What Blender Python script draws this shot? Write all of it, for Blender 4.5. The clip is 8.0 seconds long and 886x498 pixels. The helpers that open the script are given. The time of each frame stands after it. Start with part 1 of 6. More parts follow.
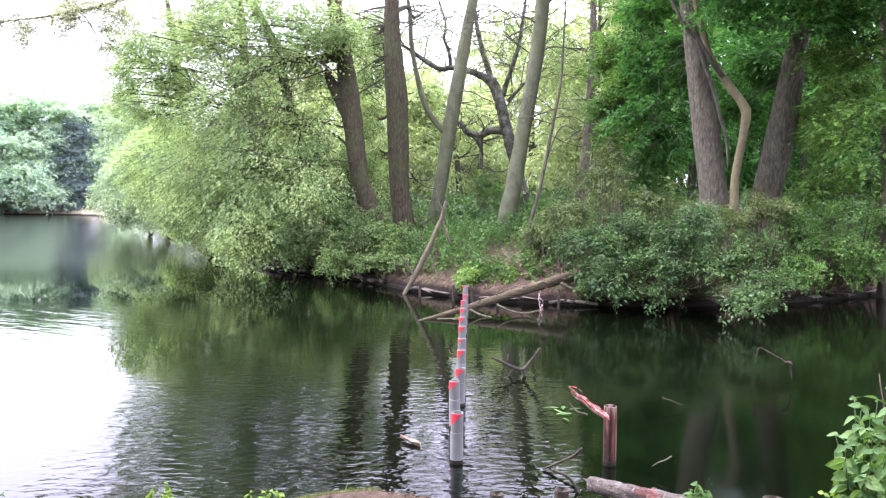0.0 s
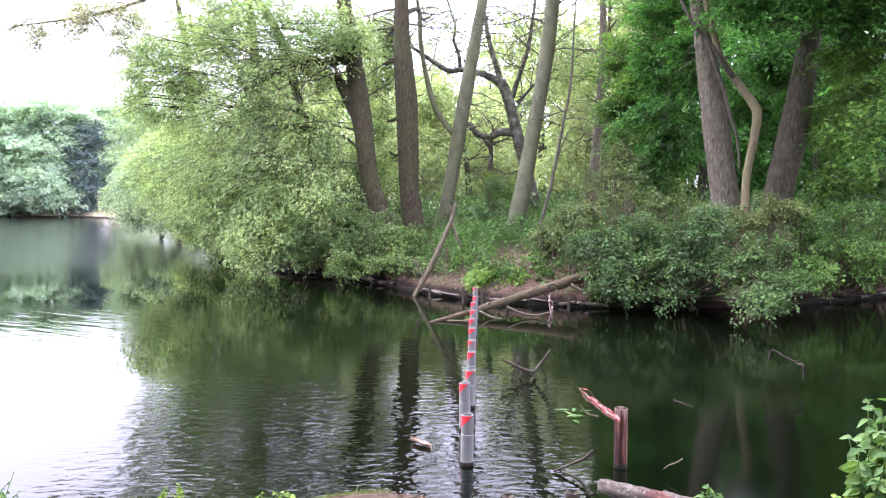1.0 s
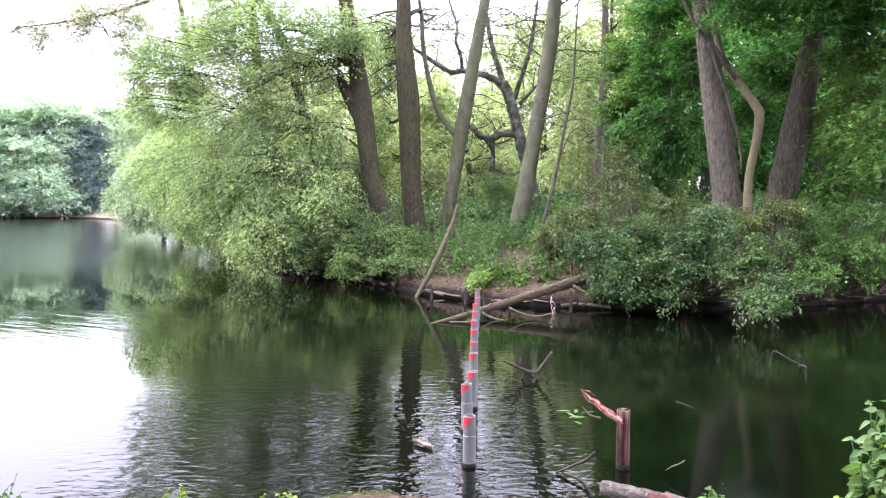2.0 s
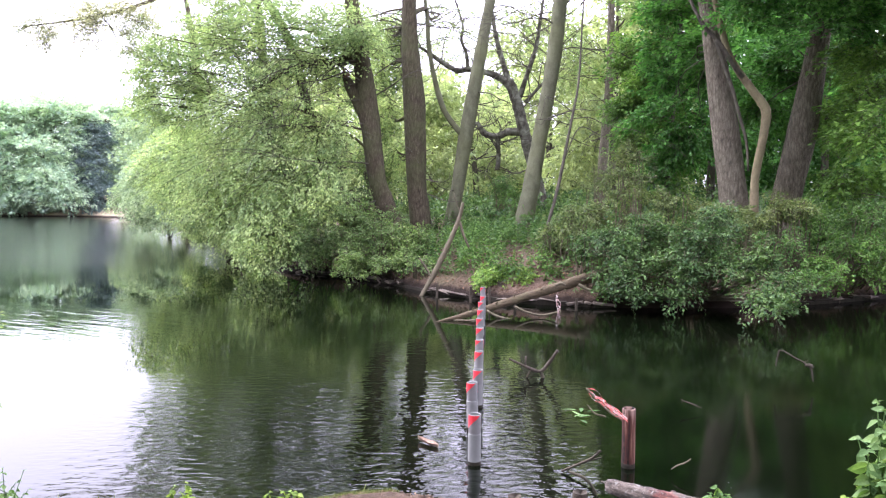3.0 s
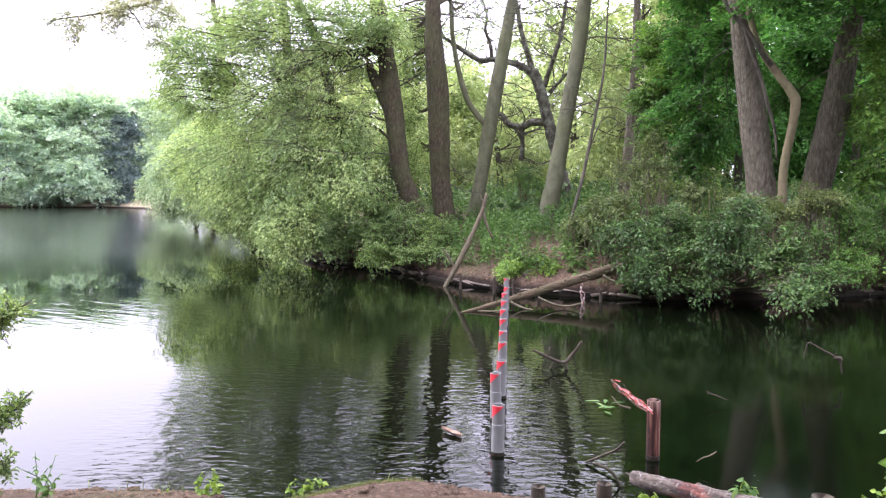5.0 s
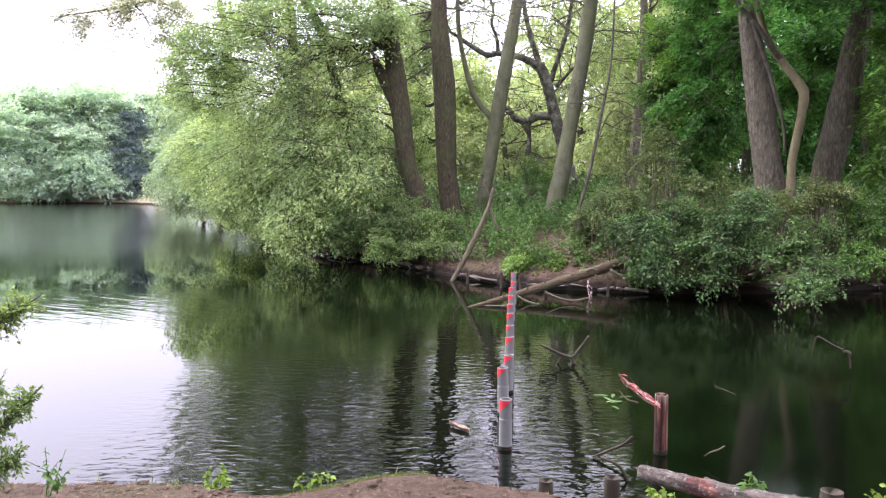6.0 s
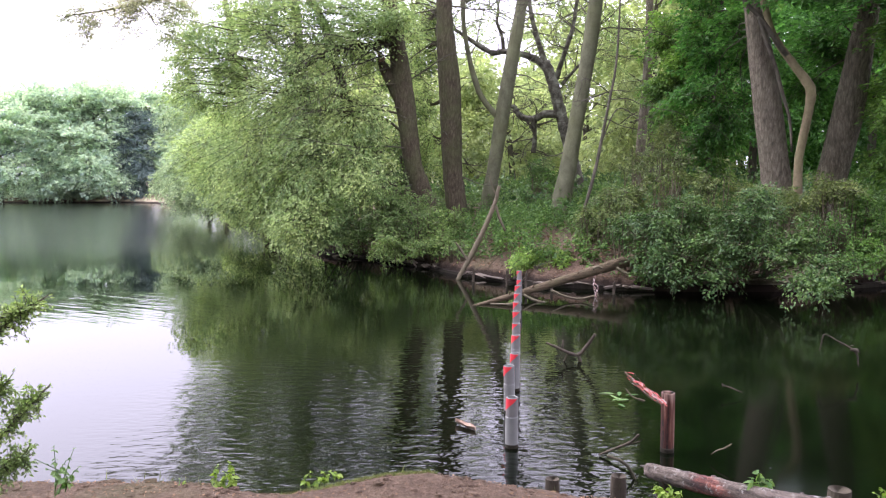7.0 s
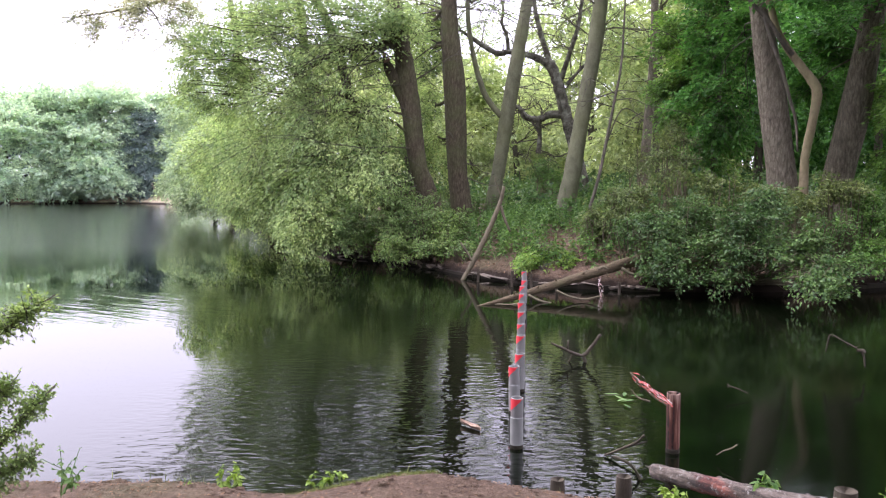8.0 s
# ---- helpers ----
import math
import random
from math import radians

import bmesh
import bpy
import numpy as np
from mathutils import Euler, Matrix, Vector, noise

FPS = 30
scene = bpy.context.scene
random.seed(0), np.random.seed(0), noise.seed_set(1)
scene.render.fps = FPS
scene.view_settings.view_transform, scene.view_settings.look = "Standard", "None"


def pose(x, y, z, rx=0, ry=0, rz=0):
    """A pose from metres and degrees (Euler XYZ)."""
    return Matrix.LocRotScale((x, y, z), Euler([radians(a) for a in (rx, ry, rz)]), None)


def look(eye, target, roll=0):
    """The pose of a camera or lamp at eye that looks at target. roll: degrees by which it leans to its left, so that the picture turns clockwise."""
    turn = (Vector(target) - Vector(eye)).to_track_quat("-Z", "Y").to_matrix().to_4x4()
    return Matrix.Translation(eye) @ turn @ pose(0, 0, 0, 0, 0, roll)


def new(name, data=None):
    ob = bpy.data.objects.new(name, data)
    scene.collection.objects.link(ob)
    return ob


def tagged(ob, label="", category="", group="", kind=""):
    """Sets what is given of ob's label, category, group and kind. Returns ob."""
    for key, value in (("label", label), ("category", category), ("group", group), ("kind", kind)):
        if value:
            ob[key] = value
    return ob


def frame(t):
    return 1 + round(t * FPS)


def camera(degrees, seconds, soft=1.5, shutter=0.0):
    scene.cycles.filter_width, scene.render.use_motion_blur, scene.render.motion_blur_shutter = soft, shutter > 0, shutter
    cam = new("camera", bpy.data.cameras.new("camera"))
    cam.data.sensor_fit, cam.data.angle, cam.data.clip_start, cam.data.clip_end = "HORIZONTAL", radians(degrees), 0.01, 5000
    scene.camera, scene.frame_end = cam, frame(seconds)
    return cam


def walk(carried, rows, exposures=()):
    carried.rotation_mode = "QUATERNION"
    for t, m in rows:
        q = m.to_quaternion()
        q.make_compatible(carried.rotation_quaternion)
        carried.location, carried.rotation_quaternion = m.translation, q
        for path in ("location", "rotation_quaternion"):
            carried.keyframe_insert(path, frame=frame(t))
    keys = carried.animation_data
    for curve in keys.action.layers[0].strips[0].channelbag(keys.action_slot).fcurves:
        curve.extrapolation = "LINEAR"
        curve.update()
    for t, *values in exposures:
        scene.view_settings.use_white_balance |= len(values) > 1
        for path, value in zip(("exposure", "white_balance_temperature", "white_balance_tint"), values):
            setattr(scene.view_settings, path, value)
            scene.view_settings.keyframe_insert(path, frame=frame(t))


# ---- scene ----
cam = camera(61.2, 8.0, soft=1.2)
walk(cam, [
    (0, pose(0.000, 0.000, 2.300, 86.300, -0.280, -0.000)),
    (0.5, pose(-0.001, -0.003, 2.301, 86.371, -0.177, 0.440)),
    (1, pose(-0.003, -0.005, 2.303, 86.427, -0.160, 0.738)),
    (1.5, pose(-0.005, -0.010, 2.305, 86.523, -0.155, 0.842)),
    (3, pose(-0.004, -0.006, 2.303, 86.396, -0.183, 1.308)),
    (3.5, pose(-0.003, -0.001, 2.299, 86.165, -0.128, 1.837)),
    (4, pose(-0.005, -0.001, 2.297, 86.021, -0.099, 2.305)),
    (4.5, pose(-0.007, -0.005, 2.299, 85.889, -0.143, 2.742)),
    (6, pose(-0.010, -0.002, 2.297, 85.308, 0.055, 3.602)),
    (6.5, pose(-0.011, -0.003, 2.296, 85.190, 0.166, 3.811)),
    (7, pose(-0.013, -0.003, 2.298, 85.171, 0.219, 4.018)),
    (7.5, pose(-0.011, -0.004, 2.299, 85.207, 0.280, 4.231)),
    (8, pose(-0.012, -0.003, 2.296, 85.218, 0.277, 4.394)),
], exposures=[(0.0, 1.66, 5900, 18), (1.5, 1.58, 5950, 18), (4.0, 1.42, 6100, 18), (8.0, 1.03, 6250, 18)])

# ---- world and sun: a bright overcast sky ----
SUN_AZ, SUN_EL = radians(-62), radians(48)      # azimuth from +y towards +x
world = bpy.data.worlds.new("sky")
scene.world = world
world.use_nodes = True
wn, wl = world.node_tree.nodes, world.node_tree.links
wn.clear()
sky = wn.new("ShaderNodeTexSky")
sky.sky_type = "NISHITA"
sky.sun_disc = False
sky.sun_elevation, sky.sun_rotation = SUN_EL, SUN_AZ
sky.dust_density, sky.air_density = 6.0, 1.0
pale = wn.new("ShaderNodeHueSaturation")
pale.inputs["Saturation"].default_value = 0.12
cloud = wn.new("ShaderNodeMix")
cloud.data_type = "RGBA"
cloud.inputs[0].default_value = 0.55
cloud.inputs[7].default_value = (34.4, 33.0, 39.5, 1)
# an overcast sky is dimmer towards the horizon
up = wn.new("ShaderNodeTexCoord")
part_z = wn.new("ShaderNodeSeparateXYZ")
dome = wn.new("ShaderNodeMapRange")
dome.interpolation_type = "SMOOTHSTEP"
for i, v in enumerate((-0.05, 0.62, 0.47, 1.2)):
    dome.inputs[1 + i].default_value = v
wl.new(up.outputs["Generated"], part_z.inputs[0])
wl.new(part_z.outputs["Z"], dome.inputs[0])
power = wn.new("ShaderNodeMath")
power.operation = "MULTIPLY"
power.inputs[1].default_value = 0.1
wl.new(dome.outputs[0], power.inputs[0])
back = wn.new("ShaderNodeBackground")
wout = wn.new("ShaderNodeOutputWorld")
wl.new(sky.outputs[0], pale.inputs["Color"])
wl.new(pale.outputs[0], cloud.inputs[6])
wl.new(cloud.outputs[2], back.inputs["Color"])
wl.new(power.outputs[0], back.inputs["Strength"])
wl.new(back.outputs[0], wout.inputs[0])

sun = new("sun", bpy.data.lights.new("sun", "SUN"))
sun.data.energy, sun.data.angle, sun.data.color = 1.5, radians(25), (1.0, 0.96, 0.88)
sun.matrix_world = look((0, 0, 0), (-math.sin(SUN_AZ) * math.cos(SUN_EL), -math.cos(SUN_AZ) * math.cos(SUN_EL), -math.sin(SUN_EL)))


# ---- materials ----
def material(name):
    m = bpy.data.materials.new(name)
    m.use_nodes = True
    n, l = m.node_tree.nodes, m.node_tree.links
    n.clear()
    out = n.new("ShaderNodeOutputMaterial")
    p = n.new("ShaderNodeBsdfPrincipled")
    l.new(p.outputs[0], out.inputs[0])
    return m, n, l, p, out


def ramp(n, l, value, stops):
    r = n.new("ShaderNodeValToRGB")
    e = r.color_ramp.elements
    e[0].position, e[0].color = stops[0][0], (*stops[0][1], 1)
    e[1].position, e[1].color = stops[-1][0], (*stops[-1][1], 1)
    for pos, col in stops[1:-1]:
        x = e.new(pos)
        x.color = (*col, 1)
    l.new(value, r.inputs[0])
    return r.outputs[0]


def noise_tex(n, l, scale, detail=4.0, stretch=(1, 1, 1), rough=0.6, along=None):
    """Noise in object space; along: degrees from +x by which the stretched axes are turned."""
    co = n.new("ShaderNodeTexCoord")
    mp = n.new("ShaderNodeMapping")
    mp.inputs["Scale"].default_value = stretch
    if along is not None:
        mp.vector_type = "TEXTURE"
        mp.inputs["Rotation"].default_value = (0, 0, radians(along))
    t = n.new("ShaderNodeTexNoise")
    t.inputs["Scale"].default_value, t.inputs["Detail"].default_value, t.inputs["Roughness"].default_value = scale, detail, rough
    l.new(co.outputs["Object"], mp.inputs[0])
    l.new(mp.outputs[0], t.inputs["Vector"])
    return t.outputs[0]


def mix_rgb(n, l, fac, a, b, mode="MIX"):
    m = n.new("ShaderNodeMix")
    m.data_type, m.blend_type = "RGBA", mode
    for i, v in ((0, fac), (6, a), (7, b)):
        if isinstance(v, (float, int)):
            m.inputs[i].default_value = v
        elif isinstance(v, tuple):
            m.inputs[i].default_value = (*v, 1)
        else:
            l.new(v, m.inputs[i])
    return m.outputs[2]


def bump(n, l, p, height, strength, dist):
    b = n.new("ShaderNodeBump")
    b.inputs["Strength"].default_value, b.inputs["Distance"].default_value = strength, dist
    l.new(height, b.inputs["Height"])
    l.new(b.outputs[0], p.inputs["Normal"])
    return b


def leaf_material(name, dark, light, through_share=0.4, rough=0.46):
    m, n, l, p, out = material(name)
    g = n.new("ShaderNodeNewGeometry")
    col = ramp(n, l, g.outputs["Random Per Island"], [(0.0, dark), (0.75, light), (1.0, tuple(min(1, c * 1.25) for c in light))])
    patch = noise_tex(n, l, 0.7, 3)
    tone = ramp(n, l, patch, [(0.3, (0.68, 0.76, 0.76)), (0.7, (1.24, 1.2, 1.0))])
    col = mix_rgb(n, l, 1.0, col, tone, "MULTIPLY")
    l.new(col, p.inputs["Base Color"])
    p.inputs["Roughness"].default_value = rough
    p.inputs["Specular IOR Level"].default_value = 0.3
    tr = n.new("ShaderNodeBsdfTranslucent")
    l.new(mix_rgb(n, l, 1.0, col, (1.12, 1.16, 0.8), "MULTIPLY"), tr.inputs["Color"])
    mx = n.new("ShaderNodeMixShader")
    mx.inputs[0].default_value = through_share
    l.new(p.outputs[0], mx.inputs[1])
    l.new(tr.outputs[0], mx.inputs[2])
    l.new(mx.outputs[0], out.inputs[0])
    return m


def bark_material(name, dark, light, moss=(0.10, 0.12, 0.05), moss_share=0.35, scale=9.0, stretch=0.16, depth=0.03, along=None, plates=0.0, patch=0.9):
    m, n, l, p, out = material(name)
    dark, light, moss = [(c[0], c[1] * 1.02, c[2] * 0.91) for c in (dark, light, moss)]
    furrow = noise_tex(n, l, scale, 6, (1, 1, stretch), 0.65) if along is None else noise_tex(n, l, scale, 6, (1 / stretch, 1, 1), 0.65, along)
    fine = noise_tex(n, l, scale * 6, 5)
    big = noise_tex(n, l, patch, 4)
    col = ramp(n, l, furrow, [(0.32, dark), (0.62, light)])
    col = mix_rgb(n, l, 0.35, col, ramp(n, l, fine, [(0.3, dark), (0.75, light)]))
    if plates:
        # long broken plates with dark cracks between them
        co = n.new("ShaderNodeTexCoord")
        mp = n.new("ShaderNodeMapping")
        mp.inputs["Scale"].default_value = (plates, plates, plates * 0.3)
        l.new(co.outputs["Object"], mp.inputs[0])
        warp = n.new("ShaderNodeVectorMath")
        warp.operation = "MULTIPLY_ADD"
        warp.inputs[1].default_value = (2.8, 2.8, 2.8)
        l.new(fine, warp.inputs[0])
        l.new(mp.outputs[0], warp.inputs[2])
        vo = n.new("ShaderNodeTexVoronoi")
        vo.feature = "DISTANCE_TO_EDGE"
        vo.inputs["Scale"].default_value = 1.0
        l.new(warp.outputs[0], vo.inputs["Vector"])
        col = mix_rgb(n, l, 1.0, col, ramp(n, l, vo.outputs["Distance"], [(0.0, (0.5, 0.48, 0.46)), (0.18, (1.05, 1.05, 1.05))]), "MULTIPLY")
    share = ramp(n, l, big, [(0.45, (0, 0, 0)), (0.7, (moss_share,) * 3)])
    col = mix_rgb(n, l, share, col, moss)
    l.new(col, p.inputs["Base Color"])
    p.inputs["Roughness"].default_value = 0.9
    p.inputs["Specular IOR Level"].default_value = 0.2
    add = n.new("ShaderNodeMath")
    add.operation = "MULTIPLY_ADD"
    add.inputs[1].default_value = 0.25
    l.new(fine, add.inputs[0])
    l.new(furrow, add.inputs[2])
    bump(n, l, p, add.outputs[0], 0.9, depth)
    return m


def plain_material(name, a, b, scale=12.0, rough=0.7, relief=0.004, metal=0.0, stretch=(1, 1, 1)):
    m, n, l, p, out = material(name)
    v = noise_tex(n, l, scale, 6, stretch)
    w = noise_tex(n, l, scale * 0.15, 4, stretch)
    col = ramp(n, l, v, [(0.3, a), (0.7, b)])
    col = mix_rgb(n, l, 0.5, col, ramp(n, l, w, [(0.35, a), (0.65, b)]))
    l.new(col, p.inputs["Base Color"])
    p.inputs["Roughness"].default_value, p.inputs["Metallic"].default_value = rough, metal
    bump(n, l, p, v, 0.6, relief)
    return m


LEAF_SPRING = leaf_material("leaf_spring_green", (0.155, 0.24, 0.098), (0.38, 0.47, 0.225), 0.48)
LEAF_PALE = leaf_material("leaf_pale_green", (0.165, 0.24, 0.15), (0.35, 0.43, 0.285), 0.5)
LEAF_MID = leaf_material("leaf_mid_green", (0.06, 0.118, 0.036), (0.19, 0.27, 0.095), 0.42)
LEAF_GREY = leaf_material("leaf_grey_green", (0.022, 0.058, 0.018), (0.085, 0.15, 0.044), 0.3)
LEAF_WOOD = leaf_material("leaf_yellow_green", (0.195, 0.245, 0.112), (0.375, 0.43, 0.235), 0.58)
LEAF_DEEP = leaf_material("leaf_deep_green", (0.032, 0.105, 0.024), (0.105, 0.255, 0.06), 0.48)
# far leaves: distance haze is put into the pale bluish colour
LEAF_HAZED = leaf_material("leaf_blue_hazed", (0.315, 0.405, 0.355), (0.435, 0.535, 0.465), 0.62)
# dark needles lifted towards blue, painting the haze over the lake
LEAF_NEEDLE_HAZED = leaf_material("needle_dark_hazed", (0.085, 0.125, 0.135), (0.15, 0.20, 0.205), 0.3)
LEAF_HERB = leaf_material("leaf_herb", (0.034, 0.085, 0.022), (0.11, 0.20, 0.052), 0.4)
LEAF_LIME = leaf_material("leaf_lime", (0.105, 0.20, 0.045), (0.24, 0.355, 0.09), 0.45)
LEAF_YEW = leaf_material("leaf_small_conifer", (0.12, 0.19, 0.06), (0.28, 0.36, 0.14), 0.4)
LEAF_FRESH = leaf_material("leaf_fresh_green", (0.055, 0.13, 0.026), (0.16, 0.28, 0.062), 0.38)
LEAF_BRONZE = leaf_material("leaf_young_bronze", (0.24, 0.25, 0.175), (0.46, 0.46, 0.34), 0.55)
LEAF_OLIVE = leaf_material("leaf_olive", (0.045, 0.074, 0.024), (0.155, 0.195, 0.07), 0.36)
LEAF_BANK = leaf_material("leaf_bank_green", (0.036, 0.095, 0.022), (0.12, 0.225, 0.05), 0.36)
LEAF_DRY = leaf_material("leaf_dry", (0.06, 0.037, 0.024), (0.18, 0.108, 0.07), 0.15, 0.8)
GRASS = leaf_material("grass_blade", (0.075, 0.10, 0.035), (0.17, 0.19, 0.07), 0.3)
BARK_BROWN = bark_material("bark_brown", (0.026, 0.02, 0.015), (0.112, 0.092, 0.066), (0.066, 0.08, 0.032), 0.65, 16.0, 0.3, 0.03, None, 14.0)
BARK_OAK = bark_material("bark_furrowed", (0.046, 0.036, 0.03), (0.225, 0.195, 0.16), (0.11, 0.11, 0.08), 0.3, 16.0, 0.26, 0.09, None, 15.0)
BARK_TAN = bark_material("bark_tan", (0.075, 0.06, 0.038), (0.185, 0.15, 0.10), (0.14, 0.14, 0.07), 0.4, 6.0, 0.5, 0.01)
BARK_SMOOTH = bark_material("bark_smooth_olive", (0.066, 0.066, 0.044), (0.155, 0.154, 0.106), (0.12, 0.125, 0.06), 0.5, 4.0, 0.6, 0.008)
BARK_LICHEN = bark_material("bark_lichen", (0.02, 0.017, 0.014), (0.085, 0.075, 0.062), (0.24, 0.24, 0.21), 0.85, 10.0, 0.3, 0.03, None, 0.0, 3.2)
BARK_DEAD = bark_material("bark_dead", (0.026, 0.022, 0.019), (0.115, 0.10, 0.086), (0.06, 0.07, 0.04), 0.25, 10.0, 0.3, 0.02)
WOOD_GREY = bark_material("wood_weathered", (0.042, 0.035, 0.025), (0.15, 0.125, 0.092), (0.09, 0.09, 0.05), 0.4, 14.0, 0.4, 0.014)
WOOD_LOG = bark_material("wood_bare_log", (0.026, 0.019, 0.013), (0.15, 0.112, 0.076), (0.07, 0.068, 0.035), 0.7, 24.0, 0.16, 0.05, 33, 0.0, 2.6)
WOOD_WET = bark_material("wood_wet", (0.02, 0.016, 0.013), (0.07, 0.055, 0.045), (0.05, 0.06, 0.03), 0.3, 14.0, 0.3, 0.012)
# near-black for soaked bands and for the painted shade below the slabs
SOAKED_AND_SHADED = bark_material("soaked_and_shaded", (0.006, 0.005, 0.004), (0.026, 0.02, 0.015), (0.02, 0.022, 0.01), 0.3, 14.0, 0.3, 0.012)
STONE = plain_material("edging_stone", (0.03, 0.023, 0.017), (0.17, 0.138, 0.105), 9.0, 0.9, 0.02)
PALE_FILM = plain_material("off_white_film", (0.11, 0.108, 0.103), (0.18, 0.176, 0.168), 7.0, 0.4, 0.0005)
PVC = plain_material("grey_plastic_pipe", (0.13, 0.132, 0.124), (0.225, 0.224, 0.212), 5.0, 0.45, 0.0008)
RED = plain_material("red_film", (0.50, 0.02, 0.03), (0.62, 0.04, 0.05), 9.0, 0.4, 0.0005)
FADED_RED = plain_material("faded_red_film", (0.30, 0.03, 0.028), (0.46, 0.075, 0.06), 20.0, 0.5, 0.0005)
PALE_RED = plain_material("bleached_red_film", (0.16, 0.075, 0.065), (0.30, 0.19, 0.17), 20.0, 0.5, 0.0005)
WHITE_FILM = plain_material("white_film", (0.22, 0.17, 0.155), (0.42, 0.36, 0.34), 20.0, 0.45, 0.0005)
SAWN = plain_material("sawn_mossy_wood", (0.16, 0.165, 0.075), (0.35, 0.335, 0.19), 25.0, 0.9, 0.004)
BARK_SCRAP = plain_material("tan_bark", (0.12, 0.075, 0.05), (0.36, 0.26, 0.19), 40.0, 0.85, 0.004)
FUNGUS = plain_material("rotten_orange_wood", (0.10, 0.055, 0.038), (0.28, 0.17, 0.115), 30.0, 0.9, 0.006)


def rust_material():
    """Painted steel gone rusty: dark runs, a chalky rim, red-brown between."""
    m, n, l, p, out = material("rusty_red_pipe")
    run = noise_tex(n, l, 26.0, 3, (1, 1, 0.07), 0.6)
    spot = noise_tex(n, l, 30.0, 6, (1, 1, 0.6), 0.7)
    col = ramp(n, l, run, [(0.38, (0.006, 0.003, 0.002)), (0.47, (0.032, 0.009, 0.006)), (0.55, (0.065, 0.019, 0.011)), (0.66, (0.15, 0.08, 0.055))])
    col = mix_rgb(n, l, ramp(n, l, spot, [(0.48, (0, 0, 0)), (0.66, (0.75, 0.75, 0.75))]), col, (0.05, 0.018, 0.012))
    co = n.new("ShaderNodeTexCoord")
    xyz = n.new("ShaderNodeSeparateXYZ")
    l.new(co.outputs["Object"], xyz.inputs[0])
    high = n.new("ShaderNodeMath")
    high.operation = "MULTIPLY_ADD"
    high.inputs[1].default_value = 0.5
    l.new(run, high.inputs[0])
    l.new(xyz.outputs["Z"], high.inputs[2])
    col = mix_rgb(n, l, ramp(n, l, high.outputs[0], [(0.70, (0, 0, 0)), (0.82, (0.7, 0.7, 0.7))]), col, (0.25, 0.17, 0.135))
    l.new(col, p.inputs["Base Color"])
    p.inputs["Roughness"].default_value = 0.75
    p.inputs["Specular IOR Level"].default_value = 0.25
    bump(n, l, p, spot, 0.7, 0.004)
    return m


def rotten_log_material():
    """Grey barkless wood with dark furrows, wet red rot in patches and pale lichen."""
    m, n, l, p, out = material("wood_rotten_red")
    furrow = noise_tex(n, l, 22.0, 6, (6.0, 1, 1), 0.7, -48)
    fine = noise_tex(n, l, 60.0, 6, (1, 1, 1), 0.75)
    rot = noise_tex(n, l, 3.4, 3, (1, 1, 1), 0.55)
    lich = noise_tex(n, l, 17.0, 5, (1, 1, 1), 0.7)
    col = ramp(n, l, furrow, [(0.36, (0.016, 0.012, 0.009)), (0.5, (0.105, 0.08, 0.062)), (0.66, (0.24, 0.20, 0.17))])
    red = ramp(n, l, furrow, [(0.38, (0.03, 0.008, 0.006)), (0.52, (0.15, 0.04, 0.028)), (0.68, (0.42, 0.14, 0.09))])
    co = n.new("ShaderNodeTexCoord")
    xyz = n.new("ShaderNodeSeparateXYZ")
    l.new(co.outputs["Object"], xyz.inputs[0])
    # the rot sits in the first third, behind the broken end
    near = n.new("ShaderNodeMath")
    near.operation = "ABSOLUTE"
    shift = n.new("ShaderNodeMath")
    shift.inputs[1].default_value = 0.27
    l.new(xyz.outputs["X"], shift.inputs[0])
    l.new(shift.outputs[0], near.inputs[0])
    share = n.new("ShaderNodeMath")
    share.operation = "MULTIPLY_ADD"
    share.inputs[1].default_value = -1.5
    l.new(near.outputs[0], share.inputs[0])
    l.new(rot, share.inputs[2])
    col = mix_rgb(n, l, ramp(n, l, share.outputs[0], [(0.36, (0, 0, 0)), (0.44, (0.9, 0.9, 0.9))]), col, red)
    col = mix_rgb(n, l, ramp(n, l, lich, [(0.56, (0, 0, 0)), (0.64, (0.7, 0.7, 0.7))]), col, (0.34, 0.33, 0.30))
    col = mix_rgb(n, l, 1.0, col, ramp(n, l, fine, [(0.3, (0.55, 0.53, 0.5)), (0.7, (1.2, 1.2, 1.2))]), "MULTIPLY")
    l.new(col, p.inputs["Base Color"])
    p.inputs["Roughness"].default_value = 0.85
    add = n.new("ShaderNodeMath")
    l.new(furrow, add.inputs[0])
    l.new(fine, add.inputs[1])
    bump(n, l, p, add.outputs[0], 1.0, 0.03)
    return m


